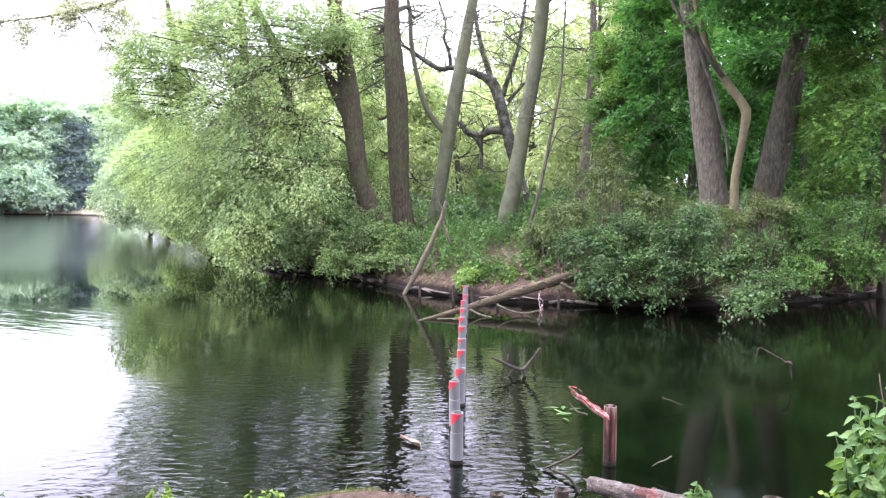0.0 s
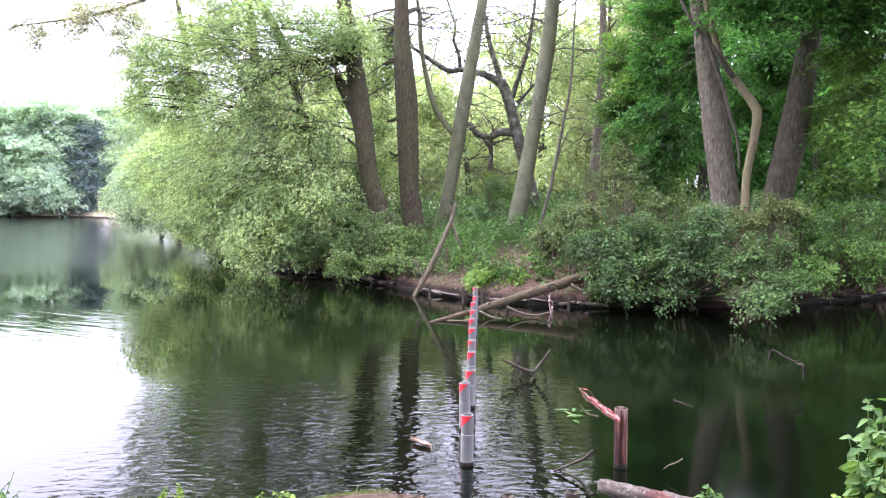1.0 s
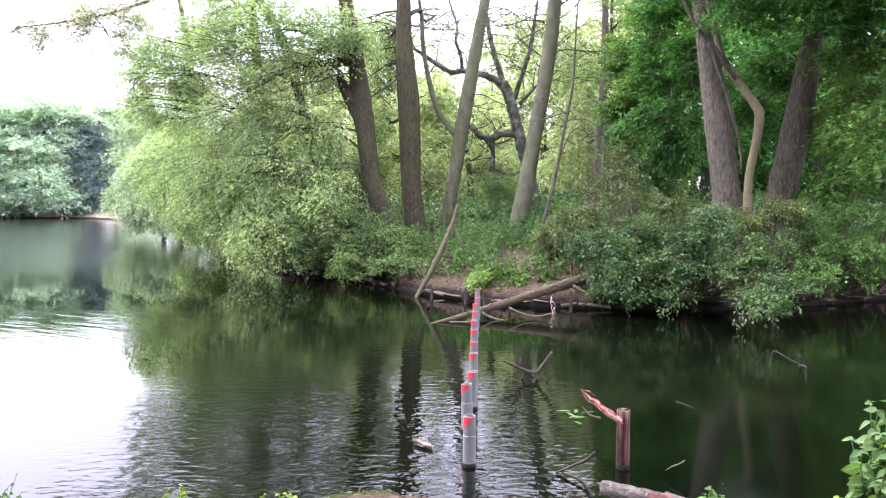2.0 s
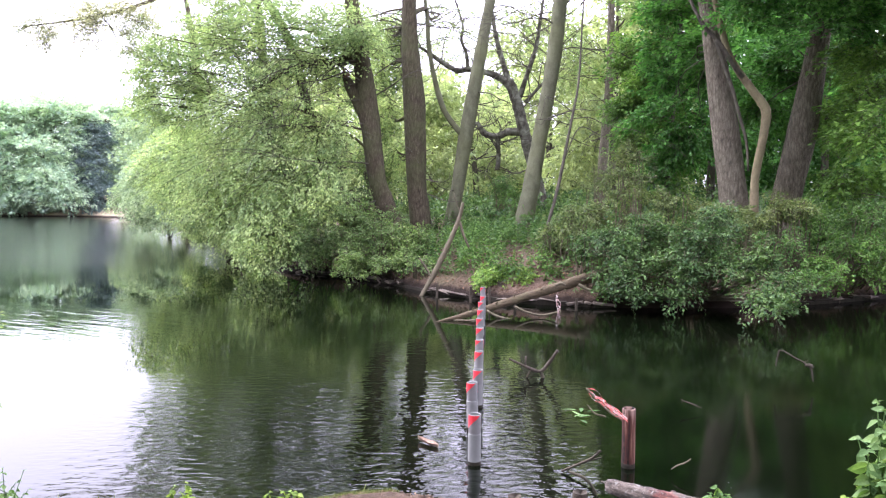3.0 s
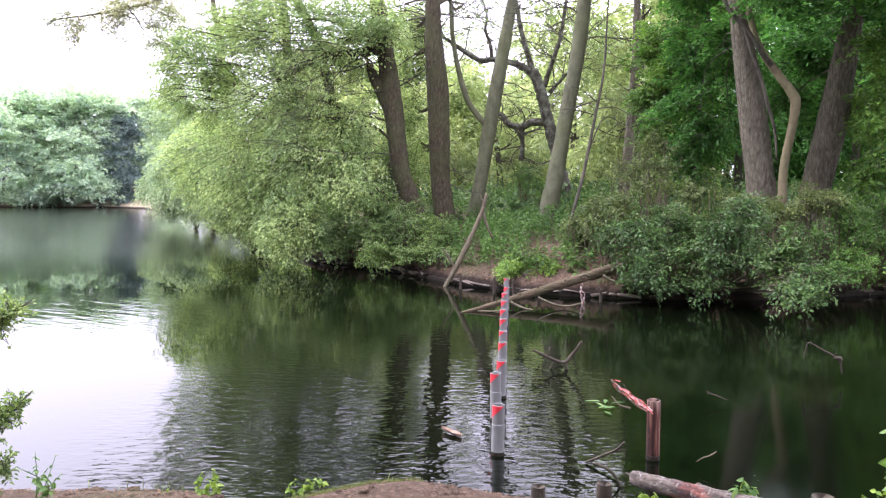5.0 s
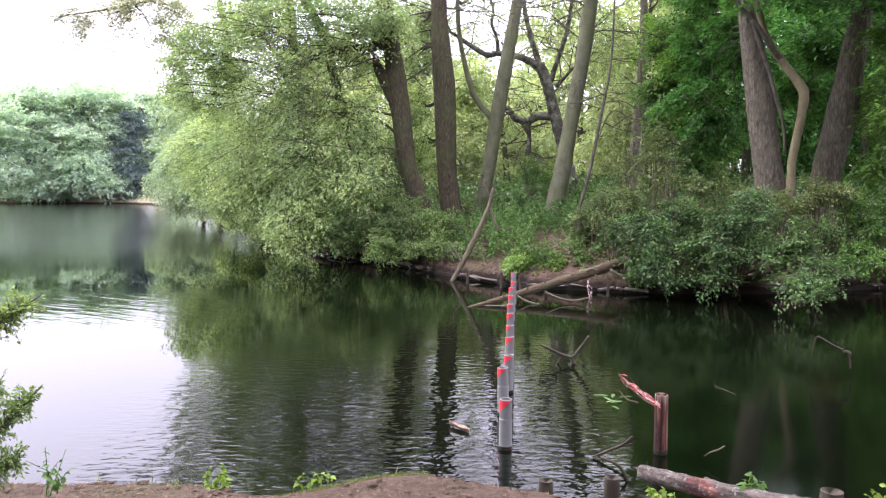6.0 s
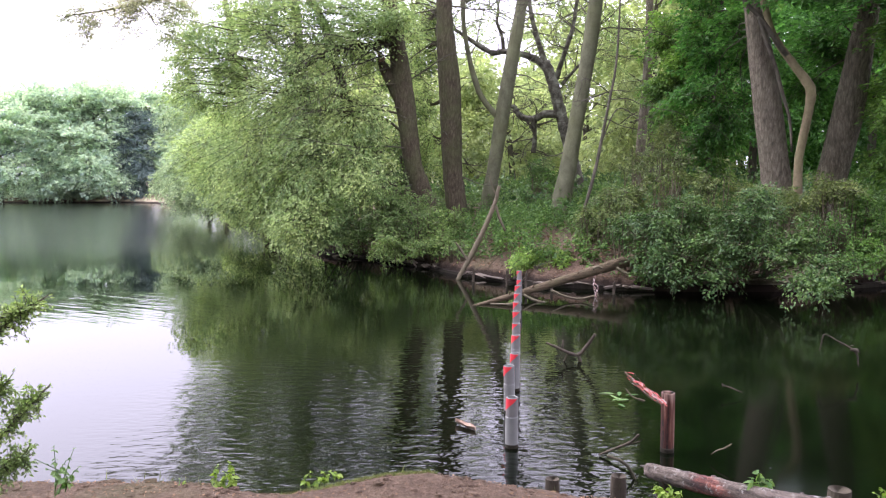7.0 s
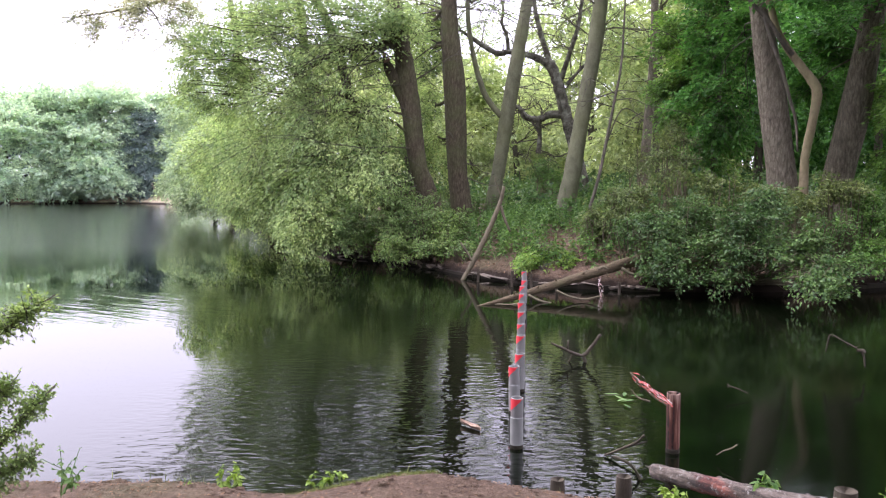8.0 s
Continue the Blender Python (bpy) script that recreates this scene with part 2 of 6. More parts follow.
def soil_material():
    m, n, l, p, out = material("soil_with_litter")
    co = n.new("ShaderNodeTexCoord")
    fine = noise_tex(n, l, 26, 8, (1, 1, 1), 0.75)
    mid = noise_tex(n, l, 4.5, 5)
    big = noise_tex(n, l, 0.5, 4)
    col = ramp(n, l, fine, [(0.3, (0.03, 0.019, 0.012)), (0.5, (0.105, 0.072, 0.05)), (0.7, (0.255, 0.185, 0.13))])
    col = mix_rgb(n, l, 0.45, col, ramp(n, l, mid, [(0.3, (0.048, 0.031, 0.021)), (0.7, (0.145, 0.10, 0.07))]))
    green = ramp(n, l, big, [(0.5, (0, 0, 0)), (0.66, (0.45, 0.45, 0.45))])
    col = mix_rgb(n, l, green, col, (0.075, 0.095, 0.035))
    xyz = n.new("ShaderNodeSeparateXYZ")
    l.new(co.outputs["Object"], xyz.inputs[0])
    # the far shore is pale dry grass and sand
    sand = n.new("ShaderNodeMapRange")
    for i, v in enumerate((84.0, 98.0, 0.0, 0.9)):
        sand.inputs[1 + i].default_value = v
    l.new(xyz.outputs["Y"], sand.inputs[0])
    beach = n.new("ShaderNodeMapRange")
    for i, v in enumerate((-62.0, -58.0, 0.0, 1.0)):
        beach.inputs[1 + i].default_value = v
    l.new(xyz.outputs["X"], beach.inputs[0])
    both = n.new("ShaderNodeMath")
    both.operation = "MULTIPLY"
    l.new(sand.outputs[0], both.inputs[0])
    l.new(beach.outputs[0], both.inputs[1])
    col = mix_rgb(n, l, both.outputs[0], col, ramp(n, l, mid, [(0.3, (0.20, 0.17, 0.10)), (0.7, (0.42, 0.36, 0.25))]))
    # soil turns darker, unevenly, towards the waterline
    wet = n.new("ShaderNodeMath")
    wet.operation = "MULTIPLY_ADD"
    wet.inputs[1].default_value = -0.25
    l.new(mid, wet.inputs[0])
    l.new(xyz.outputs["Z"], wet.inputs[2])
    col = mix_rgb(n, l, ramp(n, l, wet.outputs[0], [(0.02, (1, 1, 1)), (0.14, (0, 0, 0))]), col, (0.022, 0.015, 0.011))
    l.new(col, p.inputs["Base Color"])
    p.inputs["Roughness"].default_value = 0.95
    p.inputs["Specular IOR Level"].default_value = 0.15
    add = n.new("ShaderNodeMath")
    add.inputs[1].default_value = 0.0
    l.new(fine, add.inputs[0])
    l.new(mid, add.inputs[1])
    bump(n, l, p, add.outputs[0], 1.0, 0.05)
    return m


def water_material():
    m, n, l, p, out = material("pond_water")
    murk = noise_tex(n, l, 0.12, 3)
    l.new(ramp(n, l, murk, [(0.35, (0.0009, 0.0016, 0.0006)), (0.65, (0.0015, 0.0026, 0.001))]), p.inputs["Base Color"])
    p.inputs["Roughness"].default_value = 0.015
    p.inputs["IOR"].default_value = 1.333
    small = noise_tex(n, l, 9.0, 1.6, (1.55, 0.75, 1), 0.5, along=4)
    cross = noise_tex(n, l, 6.0, 1.4, (1.6, 0.75, 1), 0.45, along=-12)
    wide = noise_tex(n, l, 0.8, 2.0, (0.6, 1.4, 1), 0.5)
    gust = noise_tex(n, l, 0.3, 2.0)
    co = n.new("ShaderNodeTexCoord")
    xyz = n.new("ShaderNodeSeparateXYZ")
    l.new(co.outputs["Object"], xyz.inputs[0])

    def calc(op, a, c, d=None):
        k = n.new("ShaderNodeMath")
        k.operation = op
        for i, v in enumerate((a, c, d)):
            if v is None:
                continue
            if isinstance(v, (int, float)):
                k.inputs[i].default_value = v
            else:
                l.new(v, k.inputs[i])
        return k.outputs[0]

    def fade(value, a, c, low, high):
        r = n.new("ShaderNodeMapRange")
        r.interpolation_type = "SMOOTHSTEP"
        for i, v in enumerate((a, c, low, high)):
            r.inputs[1 + i].default_value = v
        l.new(value, r.inputs[0])
        return r.outputs[0]

    # a breeze ruffles the middle of the pond; the open lake lies almost flat
    aside = calc("ABSOLUTE", calc("ADD", xyz.outputs["X"], 1.1), 0.0)
    ruffle = calc("MULTIPLY", fade(aside, 1.7, 3.1, 1.0, 0.04), fade(xyz.outputs["Y"], 7.5, 13.0, 1.0, 0.16))
    ruffle = calc("MULTIPLY", ruffle, fade(xyz.outputs["X"], -1.3, 0.3, 1.2, 0.75))
    ruffle = calc("MULTIPLY", ruffle, fade(gust, 0.34, 0.6, 0.5, 1.3))
    height = calc("MULTIPLY_ADD", calc("MULTIPLY_ADD", cross, 0.6, small), ruffle, calc("MULTIPLY", wide, 0.18))
    # a train of low waves on the lake
    train = noise_tex(n, l, 1.0, 2.0, (1.3, 0.25, 1), 0.55, along=-24)
    far = calc("ABSOLUTE", calc("ADD", xyz.outputs["Y"], -14.2), 0.0)
    left = calc("ABSOLUTE", calc("ADD", xyz.outputs["X"], 7.5), 0.0)
    patch = calc("MULTIPLY", fade(far, 0.8, 3.0, 1.0, 0.0), fade(left, 2.0, 5.0, 1.0, 0.0))
    height = calc("ADD", height, calc("MULTIPLY", calc("MULTIPLY", train, patch), 1.3))
    bump(n, l, p, height, 1.0, 0.0066)
    # the open lake is dulled by ripples too fine to tell apart
    dull = calc("MULTIPLY", fade(xyz.outputs["X"], -14.0, -5.0, 1.0, 0.12), fade(xyz.outputs["Y"], 13.0, 30.0, 0.012, 0.13))
    # so is the sheltered water under the trees
    l.new(calc("ADD", dull, fade(xyz.outputs["X"], 0.3, 2.2, 0.0, 0.085)), p.inputs["Roughness"])
    return m


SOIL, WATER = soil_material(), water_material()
RUST, WOOD_ROT = rust_material(), rotten_log_material()


# ---- mesh building ----
class Geo:
    """Gathers vertices with quads and triangles, all in world metres."""

    def __init__(self):
        self.v, self.q, self.t, self.n = [], [], [], 0

    def add(self, v, quads=None, tris=None):
        v = np.asarray(v, float).reshape(-1, 3)
        if quads is not None and len(quads):
            self.q.append(np.asarray(quads, int).reshape(-1, 4) + self.n)
        if tris is not None and len(tris):
            self.t.append(np.asarray(tris, int).reshape(-1, 3) + self.n)
        self.v.append(v)
        self.n += len(v)

    def mesh(self, name, mat, origin=(0, 0, 0), smooth=True):
        me = bpy.data.meshes.new(name)
        v = np.concatenate(self.v) - np.asarray(origin, float)
        q = np.concatenate(self.q) if self.q else np.zeros((0, 4), int)
        t = np.concatenate(self.t) if self.t else np.zeros((0, 3), int)
        loops = np.concatenate([q.ravel(), t.ravel()])
        starts = np.concatenate([np.arange(len(q)) * 4, len(q) * 4 + np.arange(len(t)) * 3])
        me.vertices.add(len(v))
        me.vertices.foreach_set("co", v.ravel())
        me.loops.add(len(loops))
        me.loops.foreach_set("vertex_index", loops)
        me.polygons.add(len(starts))
        me.polygons.foreach_set("loop_start", starts)
        me.polygons.foreach_set("use_smooth", np.full(len(starts), smooth))
        me.update(calc_edges=True)
        me.materials.append(mat)
        return me


def thing(name, base, label, category, group="", kind=""):
    ob = new(name)
    ob.empty_display_size = 0.2
    ob.location = base
    return tagged(ob, label, category, group, kind)


def part(name, geo, mat, parent, label="", smooth=True):
    at = Vector(parent.location)
    up = parent.parent
    while up:
        at += Vector(up.location)
        up = up.parent
    ob = new(name, geo.mesh(name, mat, at, smooth))
    ob.parent = parent
    return tagged(ob, label) if label else ob


def whole(name, geo, mat, base, label, category, group="", kind="", smooth=True):
    ob = new(name, geo.mesh(name, mat, base, smooth))
    ob.location = base
    return tagged(ob, label, category, group, kind)


def smooth_path(path, steps):
    p = np.asarray(path, float)
    if len(p) == 2 or steps <= 1:
        return p
    ext = np.vstack([2 * p[0] - p[1], p, 2 * p[-1] - p[-2]])
    out = []
    for i in range(len(p) - 1):
        a, b, c, d = ext[i:i + 4]
        for k in range(steps):
            t = k / steps
            out.append(0.5 * ((2 * b) + (c - a) * t + (2 * a - 5 * b + 4 * c - d) * t * t + (3 * b - a - 3 * c + d) * t ** 3))
    out.append(p[-1])
    return np.array(out)


def tube(geo, path, sides=10, steps=4, rough=0.0, rng=None, caps=True):
    """A tapering tube along (x, y, z, radius) points."""
    p = smooth_path(path, steps)
    c, r = p[:, :3], np.maximum(p[:, 3], 0.001)
    tan = np.gradient(c, axis=0)
    tan /= np.linalg.norm(tan, axis=1)[:, None] + 1e-9
    ref = np.array([0.31, 0.95, 0.05]) if abs(tan[:, 2]).mean() > 0.6 else np.array([0.05, 0.1, 1.0])
    s = np.cross(tan, ref)
    s /= np.linalg.norm(s, axis=1)[:, None] + 1e-9
    u = np.cross(s, tan)
    a = np.linspace(0, 2 * np.pi, sides, endpoint=False)
    rad = r[:, None] * np.ones((1, sides))
    if rough and rng is not None:
        lobes = 1 + rough * (np.sin(2 * a + rng.uniform(0, 6)) * 0.5 + np.sin(3 * a + rng.uniform(0, 6)) * 0.5)
        rad = rad * lobes[None, :] * (1 + rough * 0.6 * rng.normal(0, 1, rad.shape))
    v = c[:, None, :] + rad[:, :, None] * (np.cos(a)[None, :, None] * s[:, None, :] + np.sin(a)[None, :, None] * u[:, None, :])
    m = len(c)
    i, j = np.meshgrid(np.arange(m - 1), np.arange(sides), indexing="ij")
    k = (j + 1) % sides
    q = np.stack([i * sides + j, i * sides + k, (i + 1) * sides + k, (i + 1) * sides + j], -1).reshape(-1, 4)
    verts = v.reshape(-1, 3)
    tris = []
    if caps:
        verts = np.vstack([verts, c[0], c[-1]])
        for j0 in range(sides):
            j1 = (j0 + 1) % sides
            tris += [(m * sides, j1, j0), (m * sides + 1, (m - 1) * sides + j0, (m - 1) * sides + j1)]
    geo.add(verts, q, tris)


def twigs(geo, a, b, r0, r1):
    """Many thin three-sided twigs from points a to points b."""
    a, b = np.asarray(a, float), np.asarray(b, float)
    n = len(a)
    if not n:
        return
    d = b - a
    s = np.cross(d, [0.2, 0.3, 1.0])
    s /= np.linalg.norm(s, axis=1)[:, None] + 1e-9
    u = np.cross(s, d)
    u /= np.linalg.norm(u, axis=1)[:, None] + 1e-9
    rings = []
    for c, r in ((a, r0), (b, r1)):
        for ang in (0.0, 2.094, 4.189):
            rings.append(c + r * (math.cos(ang) * s + math.sin(ang) * u))
    v = np.stack(rings, 1)
    q = []
    for j in range(3):
        q.append((j, (j + 1) % 3, 3 + (j + 1) % 3, 3 + j))
    q = np.array(q)[None] + (np.arange(n) * 6)[:, None, None]
    geo.add(v.reshape(-1, 3), q.reshape(-1, 4))


def unit(v):
    return v / (np.linalg.norm(v, axis=-1, keepdims=True) + 1e-9)


def leaf_quads(geo, pos, axis, normal, length, width, fold=0.18):
    """One folded, pointed leaf at every pos."""
    axis = unit(axis)
    side = unit(np.cross(axis, normal))
    nrm = np.cross(side, axis)
    ln, wd = length[:, None], width[:, None]
    v = np.stack([pos, pos + axis * ln * 0.42 - side * wd * 0.5 + nrm * wd * fold,
                  pos + axis * ln - nrm * ln * 0.08, pos + axis * ln * 0.42 + side * wd * 0.5 + nrm * wd * fold], 1)
    n = len(pos)
    geo.add(v.reshape(-1, 3), (np.arange(n * 4).reshape(n, 4)))


def sprays(leaves, wood, at, way, length, count, leaf, rng, spread=0.38, sag=0.25, slim=0.6, tilt=0.42, twig=0.007):
    """Leafy shoots: from each point at, along way, count leaves on both sides of a twig."""
    at, way = np.asarray(at, float), unit(np.asarray(way, float))
    n = len(at)
    if not n:
        return
    up = np.array([0, 0, 1.0])
    side = unit(np.cross(way, up) + rng.normal(0, 0.25, (n, 3)))
    top = np.cross(side, way)
    length = np.broadcast_to(length, (n,))
    if wood is not None and twig > 0:
        end = at + way * length[:, None]
        end[:, 2] -= sag * length
        twigs(wood, at, end, twig, twig * 0.4)
    t = rng.uniform(0.05, 1.0, (n, count))
    s = rng.uniform(-1, 1, (n, count)) * np.sin(np.pi * (0.15 + 0.8 * t)) * spread
    L = length[:, None]
    pos = at[:, None] + way[:, None] * (t * L)[..., None] + side[:, None] * (s * L)[..., None] \
        + top[:, None] * (rng.normal(0, 0.06, (n, count)) * L)[..., None]
    pos[..., 2] -= sag * L * t * t
    axis = way[:, None] * rng.uniform(0.2, 0.9, (n, count))[..., None] + side[:, None] * (np.sign(s) * rng.uniform(0.3, 1.0, (n, count)))[..., None] \
        + rng.normal(0, 0.25, (n, count, 3)) - up * 0.25
    nrm = top[:, None] + rng.normal(0, tilt, (n, count, 3))
    ln = leaf * rng.uniform(0.6, 1.3, (n, count))
    leaf_quads(leaves, pos.reshape(-1, 3), axis.reshape(-1, 3), nrm.reshape(-1, 3), ln.ravel(), (ln * slim * rng.uniform(0.8, 1.15, (n, count))).ravel())


def blob_points(blob, rng, squash=(1, 1, 1), shell=0.45, gaps=-0.05):
    """Random points in a rounded clump, thinned in patches so that gaps open."""
    x, y, z, r, n = blob
    d = unit(rng.normal(0, 1, (n * 2, 3)))
    rad = r * rng.uniform(0, 1, n * 2) ** shell
    p = np.array([x, y, z]) + d * rad[:, None] * np.array(squash)
    keep = [noise.noise(Vector(q) * 1.1) + 0.5 * noise.noise(Vector(q) * 2.7) > gaps + 0.12 * rng.normal() for q in p]
    p = p[np.array(keep)][:n]
    return p if len(p) else np.array([[x, y, z]])


def foliage(blobs, leaf, rng, hub=None, count=34, length=0.9, squash=(1, 1, 0.85), droop=0.25, shell=0.45, slim=0.6, spread=0.38, sag=0.25, twig=0.007, outward=1.0, dens=1.0, gaps=-0.05, tilt=0.42):
    """Leaf mesh and twig mesh for a list of clumps; the shoots point away from the hub and hang a little."""
    leaves, wood = Geo(), Geo()
    for blob in blobs:
        p = blob_points((*blob[:4], int(blob[4] * dens)), rng, squash, shell, gaps)
        c = np.array(blob[:3])
        way = unit(p - c) * outward + rng.normal(0, 0.35, p.shape)
        if hub is not None:
            way += 0.8 * unit(p - np.asarray(hub, float))
        way[:, 2] = way[:, 2] * 0.6 - droop
        ln = length * rng.uniform(0.6, 1.25, len(p))
        sprays(leaves, wood, p - unit(way) * ln[:, None] * 0.4, way, ln, count, leaf, rng, spread=spread, sag=sag, slim=slim, twig=twig, tilt=tilt)
    return leaves, wood


def limbs_to(blobs, trunk, rng, r=0.08, sides=6, low=0.25, subs=5):
    """Boughs from the trunk out to each clump, each with lesser branches."""
    g = Geo()
    t = smooth_path(trunk, 6)
    for x, y, z, br, n in blobs:
        c = np.array([x, y, z])
        score = np.where(np.arange(len(t)) < low * len(t), 50, 0) + np.linalg.norm(t[:, :3] - c, axis=1) + np.maximum(0, t[:, 2] - z + 0.6) * 1.5
        k = int(np.argmin(score + rng.uniform(0, 0.5, len(t))))
        a = t[k, :3]
        lim = min(t[k, 3] * 0.6, r * rng.uniform(0.7, 1.2))
        gap = np.linalg.norm(c - a)
        m1 = a + (c - a) * 0.35 + rng.normal(0, 0.07, 3) * gap + np.array([0, 0, 0.10 * gap])
        m2 = a + (c - a) * 0.7 + rng.normal(0, 0.07, 3) * gap + np.array([0, 0, 0.06 * gap])
        end = c + unit(c - a) * br * 0.5
        path = np.array([(*a, lim), (*m1, lim * 0.8), (*m2, lim * 0.55), (*end, lim * 0.2)])
        tube(g, path, sides, 3)
        sp = smooth_path(path, 3)
        for _ in range(subs):
            b = sp[rng.integers(len(sp) // 3, len(sp))]
            e = c + unit(rng.normal(0, 1, 3)) * br * rng.uniform(0.5, 1.0)
            h = (b[:3] + e) / 2 + rng.normal(0, 0.12, 3) * br
            tube(g, [(*b[:3], b[3] * 0.5), (*h, b[3] * 0.35), (*e, 0.006)], 4, 3, caps=False)
    return g


def tree(name, trunk, blobs, leaf_mat, bark, label, rng, leaf=0.09, category="tree", sides=16, group="", rough=0.05, limb=0.08, boughs=(), subs=4, low=0.25, limb_bark=None, clump=0, **kw):
    """A tree: trunk, boughs and leafy crown, standing at the trunk's foot."""
    base = tuple(float(v) for v in trunk[0][:3])
    ob = thing(name, base, label, category, group)
    g = Geo()
    tube(g, trunk, sides, 6, rough, rng)
    stem = part("trunk", g, bark, ob)
    for path in boughs:
        g = Geo()
        tube(g, path, 9, 5, 0.06, rng)
        part("bough", g, limb_bark or bark, stem)
    if blobs:
        tagged(part("branchwork", limbs_to(blobs, trunk, rng, limb, low=low, subs=subs), limb_bark or bark, ob), kind="stuff")
        leaves, wood = foliage(clumps(blobs, rng, clump, 0.6) if clump else blobs, leaf, rng, hub=np.mean(np.array(trunk)[:, :3], axis=0), **kw)
        tagged(part("crown", leaves, leaf_mat, ob, smooth=False), kind="stuff")
        if wood.n:
            tagged(part("twig_growth", wood, bark, ob), kind="stuff")
    return ob


def clumps(blobs, rng, k=5, size=0.5):
    """Breaks each clump into smaller ones set on its outside."""
    out = []
    for x, y, z, r, n in blobs:
        for d in unit(rng.normal(0, 1, (k, 3))):
            out.append((x + d[0] * r * 0.68, y + d[1] * r * 0.68, z + d[2] * r * 0.6, r * size * rng.uniform(0.75, 1.25), max(2, int(n / k))))
    return out


def bush(name, base, blobs, leaf_mat, bark, label, rng, leaf=0.07, category="bush", group="", stems=4, kind="", **kw):
    ob = thing(name, base, label, category, group, kind)
    g = Geo()
    for x, y, z, r, n in blobs:
        for _ in range(stems):
            e = np.array([x, y, z]) + unit(rng.normal(0, 1, 3)) * r * rng.uniform(0.3, 0.95)
            b = np.array([x + rng.normal(0, r * 0.25), y + abs(rng.normal(0, r * 0.3)) + r * 0.3, 0.0])
            b[2] = ground_z(b[0], b[1]) - 0.1
            while b[2] < 0.15:
                b[1] += 0.3
                b[2] = ground_z(b[0], b[1]) - 0.1
            h = (b + e) / 2 + rng.normal(0, 0.1, 3) * r + np.array([0, 0, 0.15 * r])
            tube(g, [(*b, 0.022), (*h, 0.016), (*e, 0.005)], 5, 3, caps=False)
    tagged(part("stem_growth", g, bark, ob), kind="stuff")
    leaves, wood = foliage(blobs, leaf, rng, **kw)
    tagged(part("foliage", leaves, leaf_mat, ob, smooth=False), kind="stuff")
    if wood.n:
        tagged(part("twig_growth", wood, bark, ob), kind="stuff")
    return ob


# ---- the ground and the pond ----
SHORE = np.array([(-3.0, 4.55), (-8, 3.6), (-20, -2), (-60, -22), (-130, -5), (-155, 60), (-115, 112), (-72, 105), (-53, 106), (-45, 98),
                  (-38, 88), (-22, 59), (-11, 35), (-5.6, 24.4), (-3.6, 23.0), (-2.0, 20.8), (-0.8, 18.9), (0.9, 17.1), (2.9, 16.4), (4.6, 16.2),
                  (7.0, 16.6), (8.7, 17.4), (10.8, 18.5), (20, 20), (45, 22), (48, 12), (20, 7), (8, 4.9), (3.0, 4.75), (1.5, 4.85), (0.6, 4.85), (0.0, 4.72), (-1.0, 4.62), (-2.0, 4.62)])


def shore_distance(x, y):
    """Distance from the shoreline; negative over the water."""
    best = np.full(x.shape, 1e9)
    inside = np.zeros(x.shape, bool)
    for (ax, ay), (bx, by) in zip(SHORE, np.roll(SHORE, -1, axis=0)):
        dx, dy = bx - ax, by - ay
        t = np.clip(((x - ax) * dx + (y - ay) * dy) / (dx * dx + dy * dy), 0, 1)
        best = np.minimum(best, np.hypot(x - ax - t * dx, y - ay - t * dy))
        if dy:
            inside ^= ((ay > y) != (by > y)) & (x < ax + (y - ay) * dx / dy)
    return np.where(inside, -best, best)


def waves(x, y, k, seed):
    g = np.random.default_rng(seed)
    out = np.zeros(x.shape)
    for _ in range(7):
        a, f = g.uniform(0, 6.28), k * g.uniform(0.6, 1.7)
        out += np.sin((x * math.cos(a) + y * math.sin(a)) * f + g.uniform(0, 6.28))
    return out / 7


def ground_height(x, y):
    x, y = np.asarray(x, float), np.asarray(y, float)
    d = shore_distance(x, y)
    near = np.interp(d, [-6, -1.5, -0.3, -0.05, 0.06, 0.22, 0.5, 2, 8, 100], [-1.6, -0.9, -0.45, -0.2, 0.22, 0.46, 0.57, 0.68, 0.85, 1.5])
    lump = 0.07 * np.exp(-((x + 0.55) / 0.42) ** 2 - ((y - 4.25) / 0.3) ** 2) - 0.08 * np.exp(-((x + 1.35) / 0.3) ** 2 - ((y - 4.35) / 0.35) ** 2) \
        - 0.22 * np.exp(-((x - 0.75) / 0.5) ** 2 - ((y - 4.6) / 0.4) ** 2) - 0.32 * np.exp(-((x - 1.75) / 0.75) ** 4 - ((y - 4.55) / 0.55) ** 2)
    near = near + lump * (d > 0)
    far = np.interp(d, [-6, -1.5, -0.3, -0.05, 0.1, 0.3, 1.2, 3, 6, 14, 40, 200], [-1.6, -0.9, -0.45, -0.2, 0.2, 0.3, 0.72, 1.05, 1.45, 1.9, 2.4, 6.0])
    lake = np.interp(d, [-6, -1.5, -0.2, 0.1, 1, 6, 60], [-1.6, -0.8, -0.25, 0.15, 0.7, 1.6, 4.2])
    w = np.clip((y - 8) / 2, 0, 1)
    f = np.clip((y - 60) / 25, 0, 1)
    z = near * (1 - w) + w * (far * (1 - f) + lake * f)
    rel = np.clip(d / 0.4, 0, 1)
    return z + rel * (0.022 * waves(x, y, 6.0, 3) + 0.012 * waves(x, y, 17.0, 4) + 0.05 * np.clip(d / 3, 0, 1) * waves(x, y, 1.6, 5))


def ground_z(x, y):
    return float(ground_height(np.array([x]), np.array([y]))[0])


def axis_marks(*runs):
    out = []
    for a, b, step in runs:
        out += list(np.arange(a, b, step))
    return np.array(out + [runs[-1][1]])


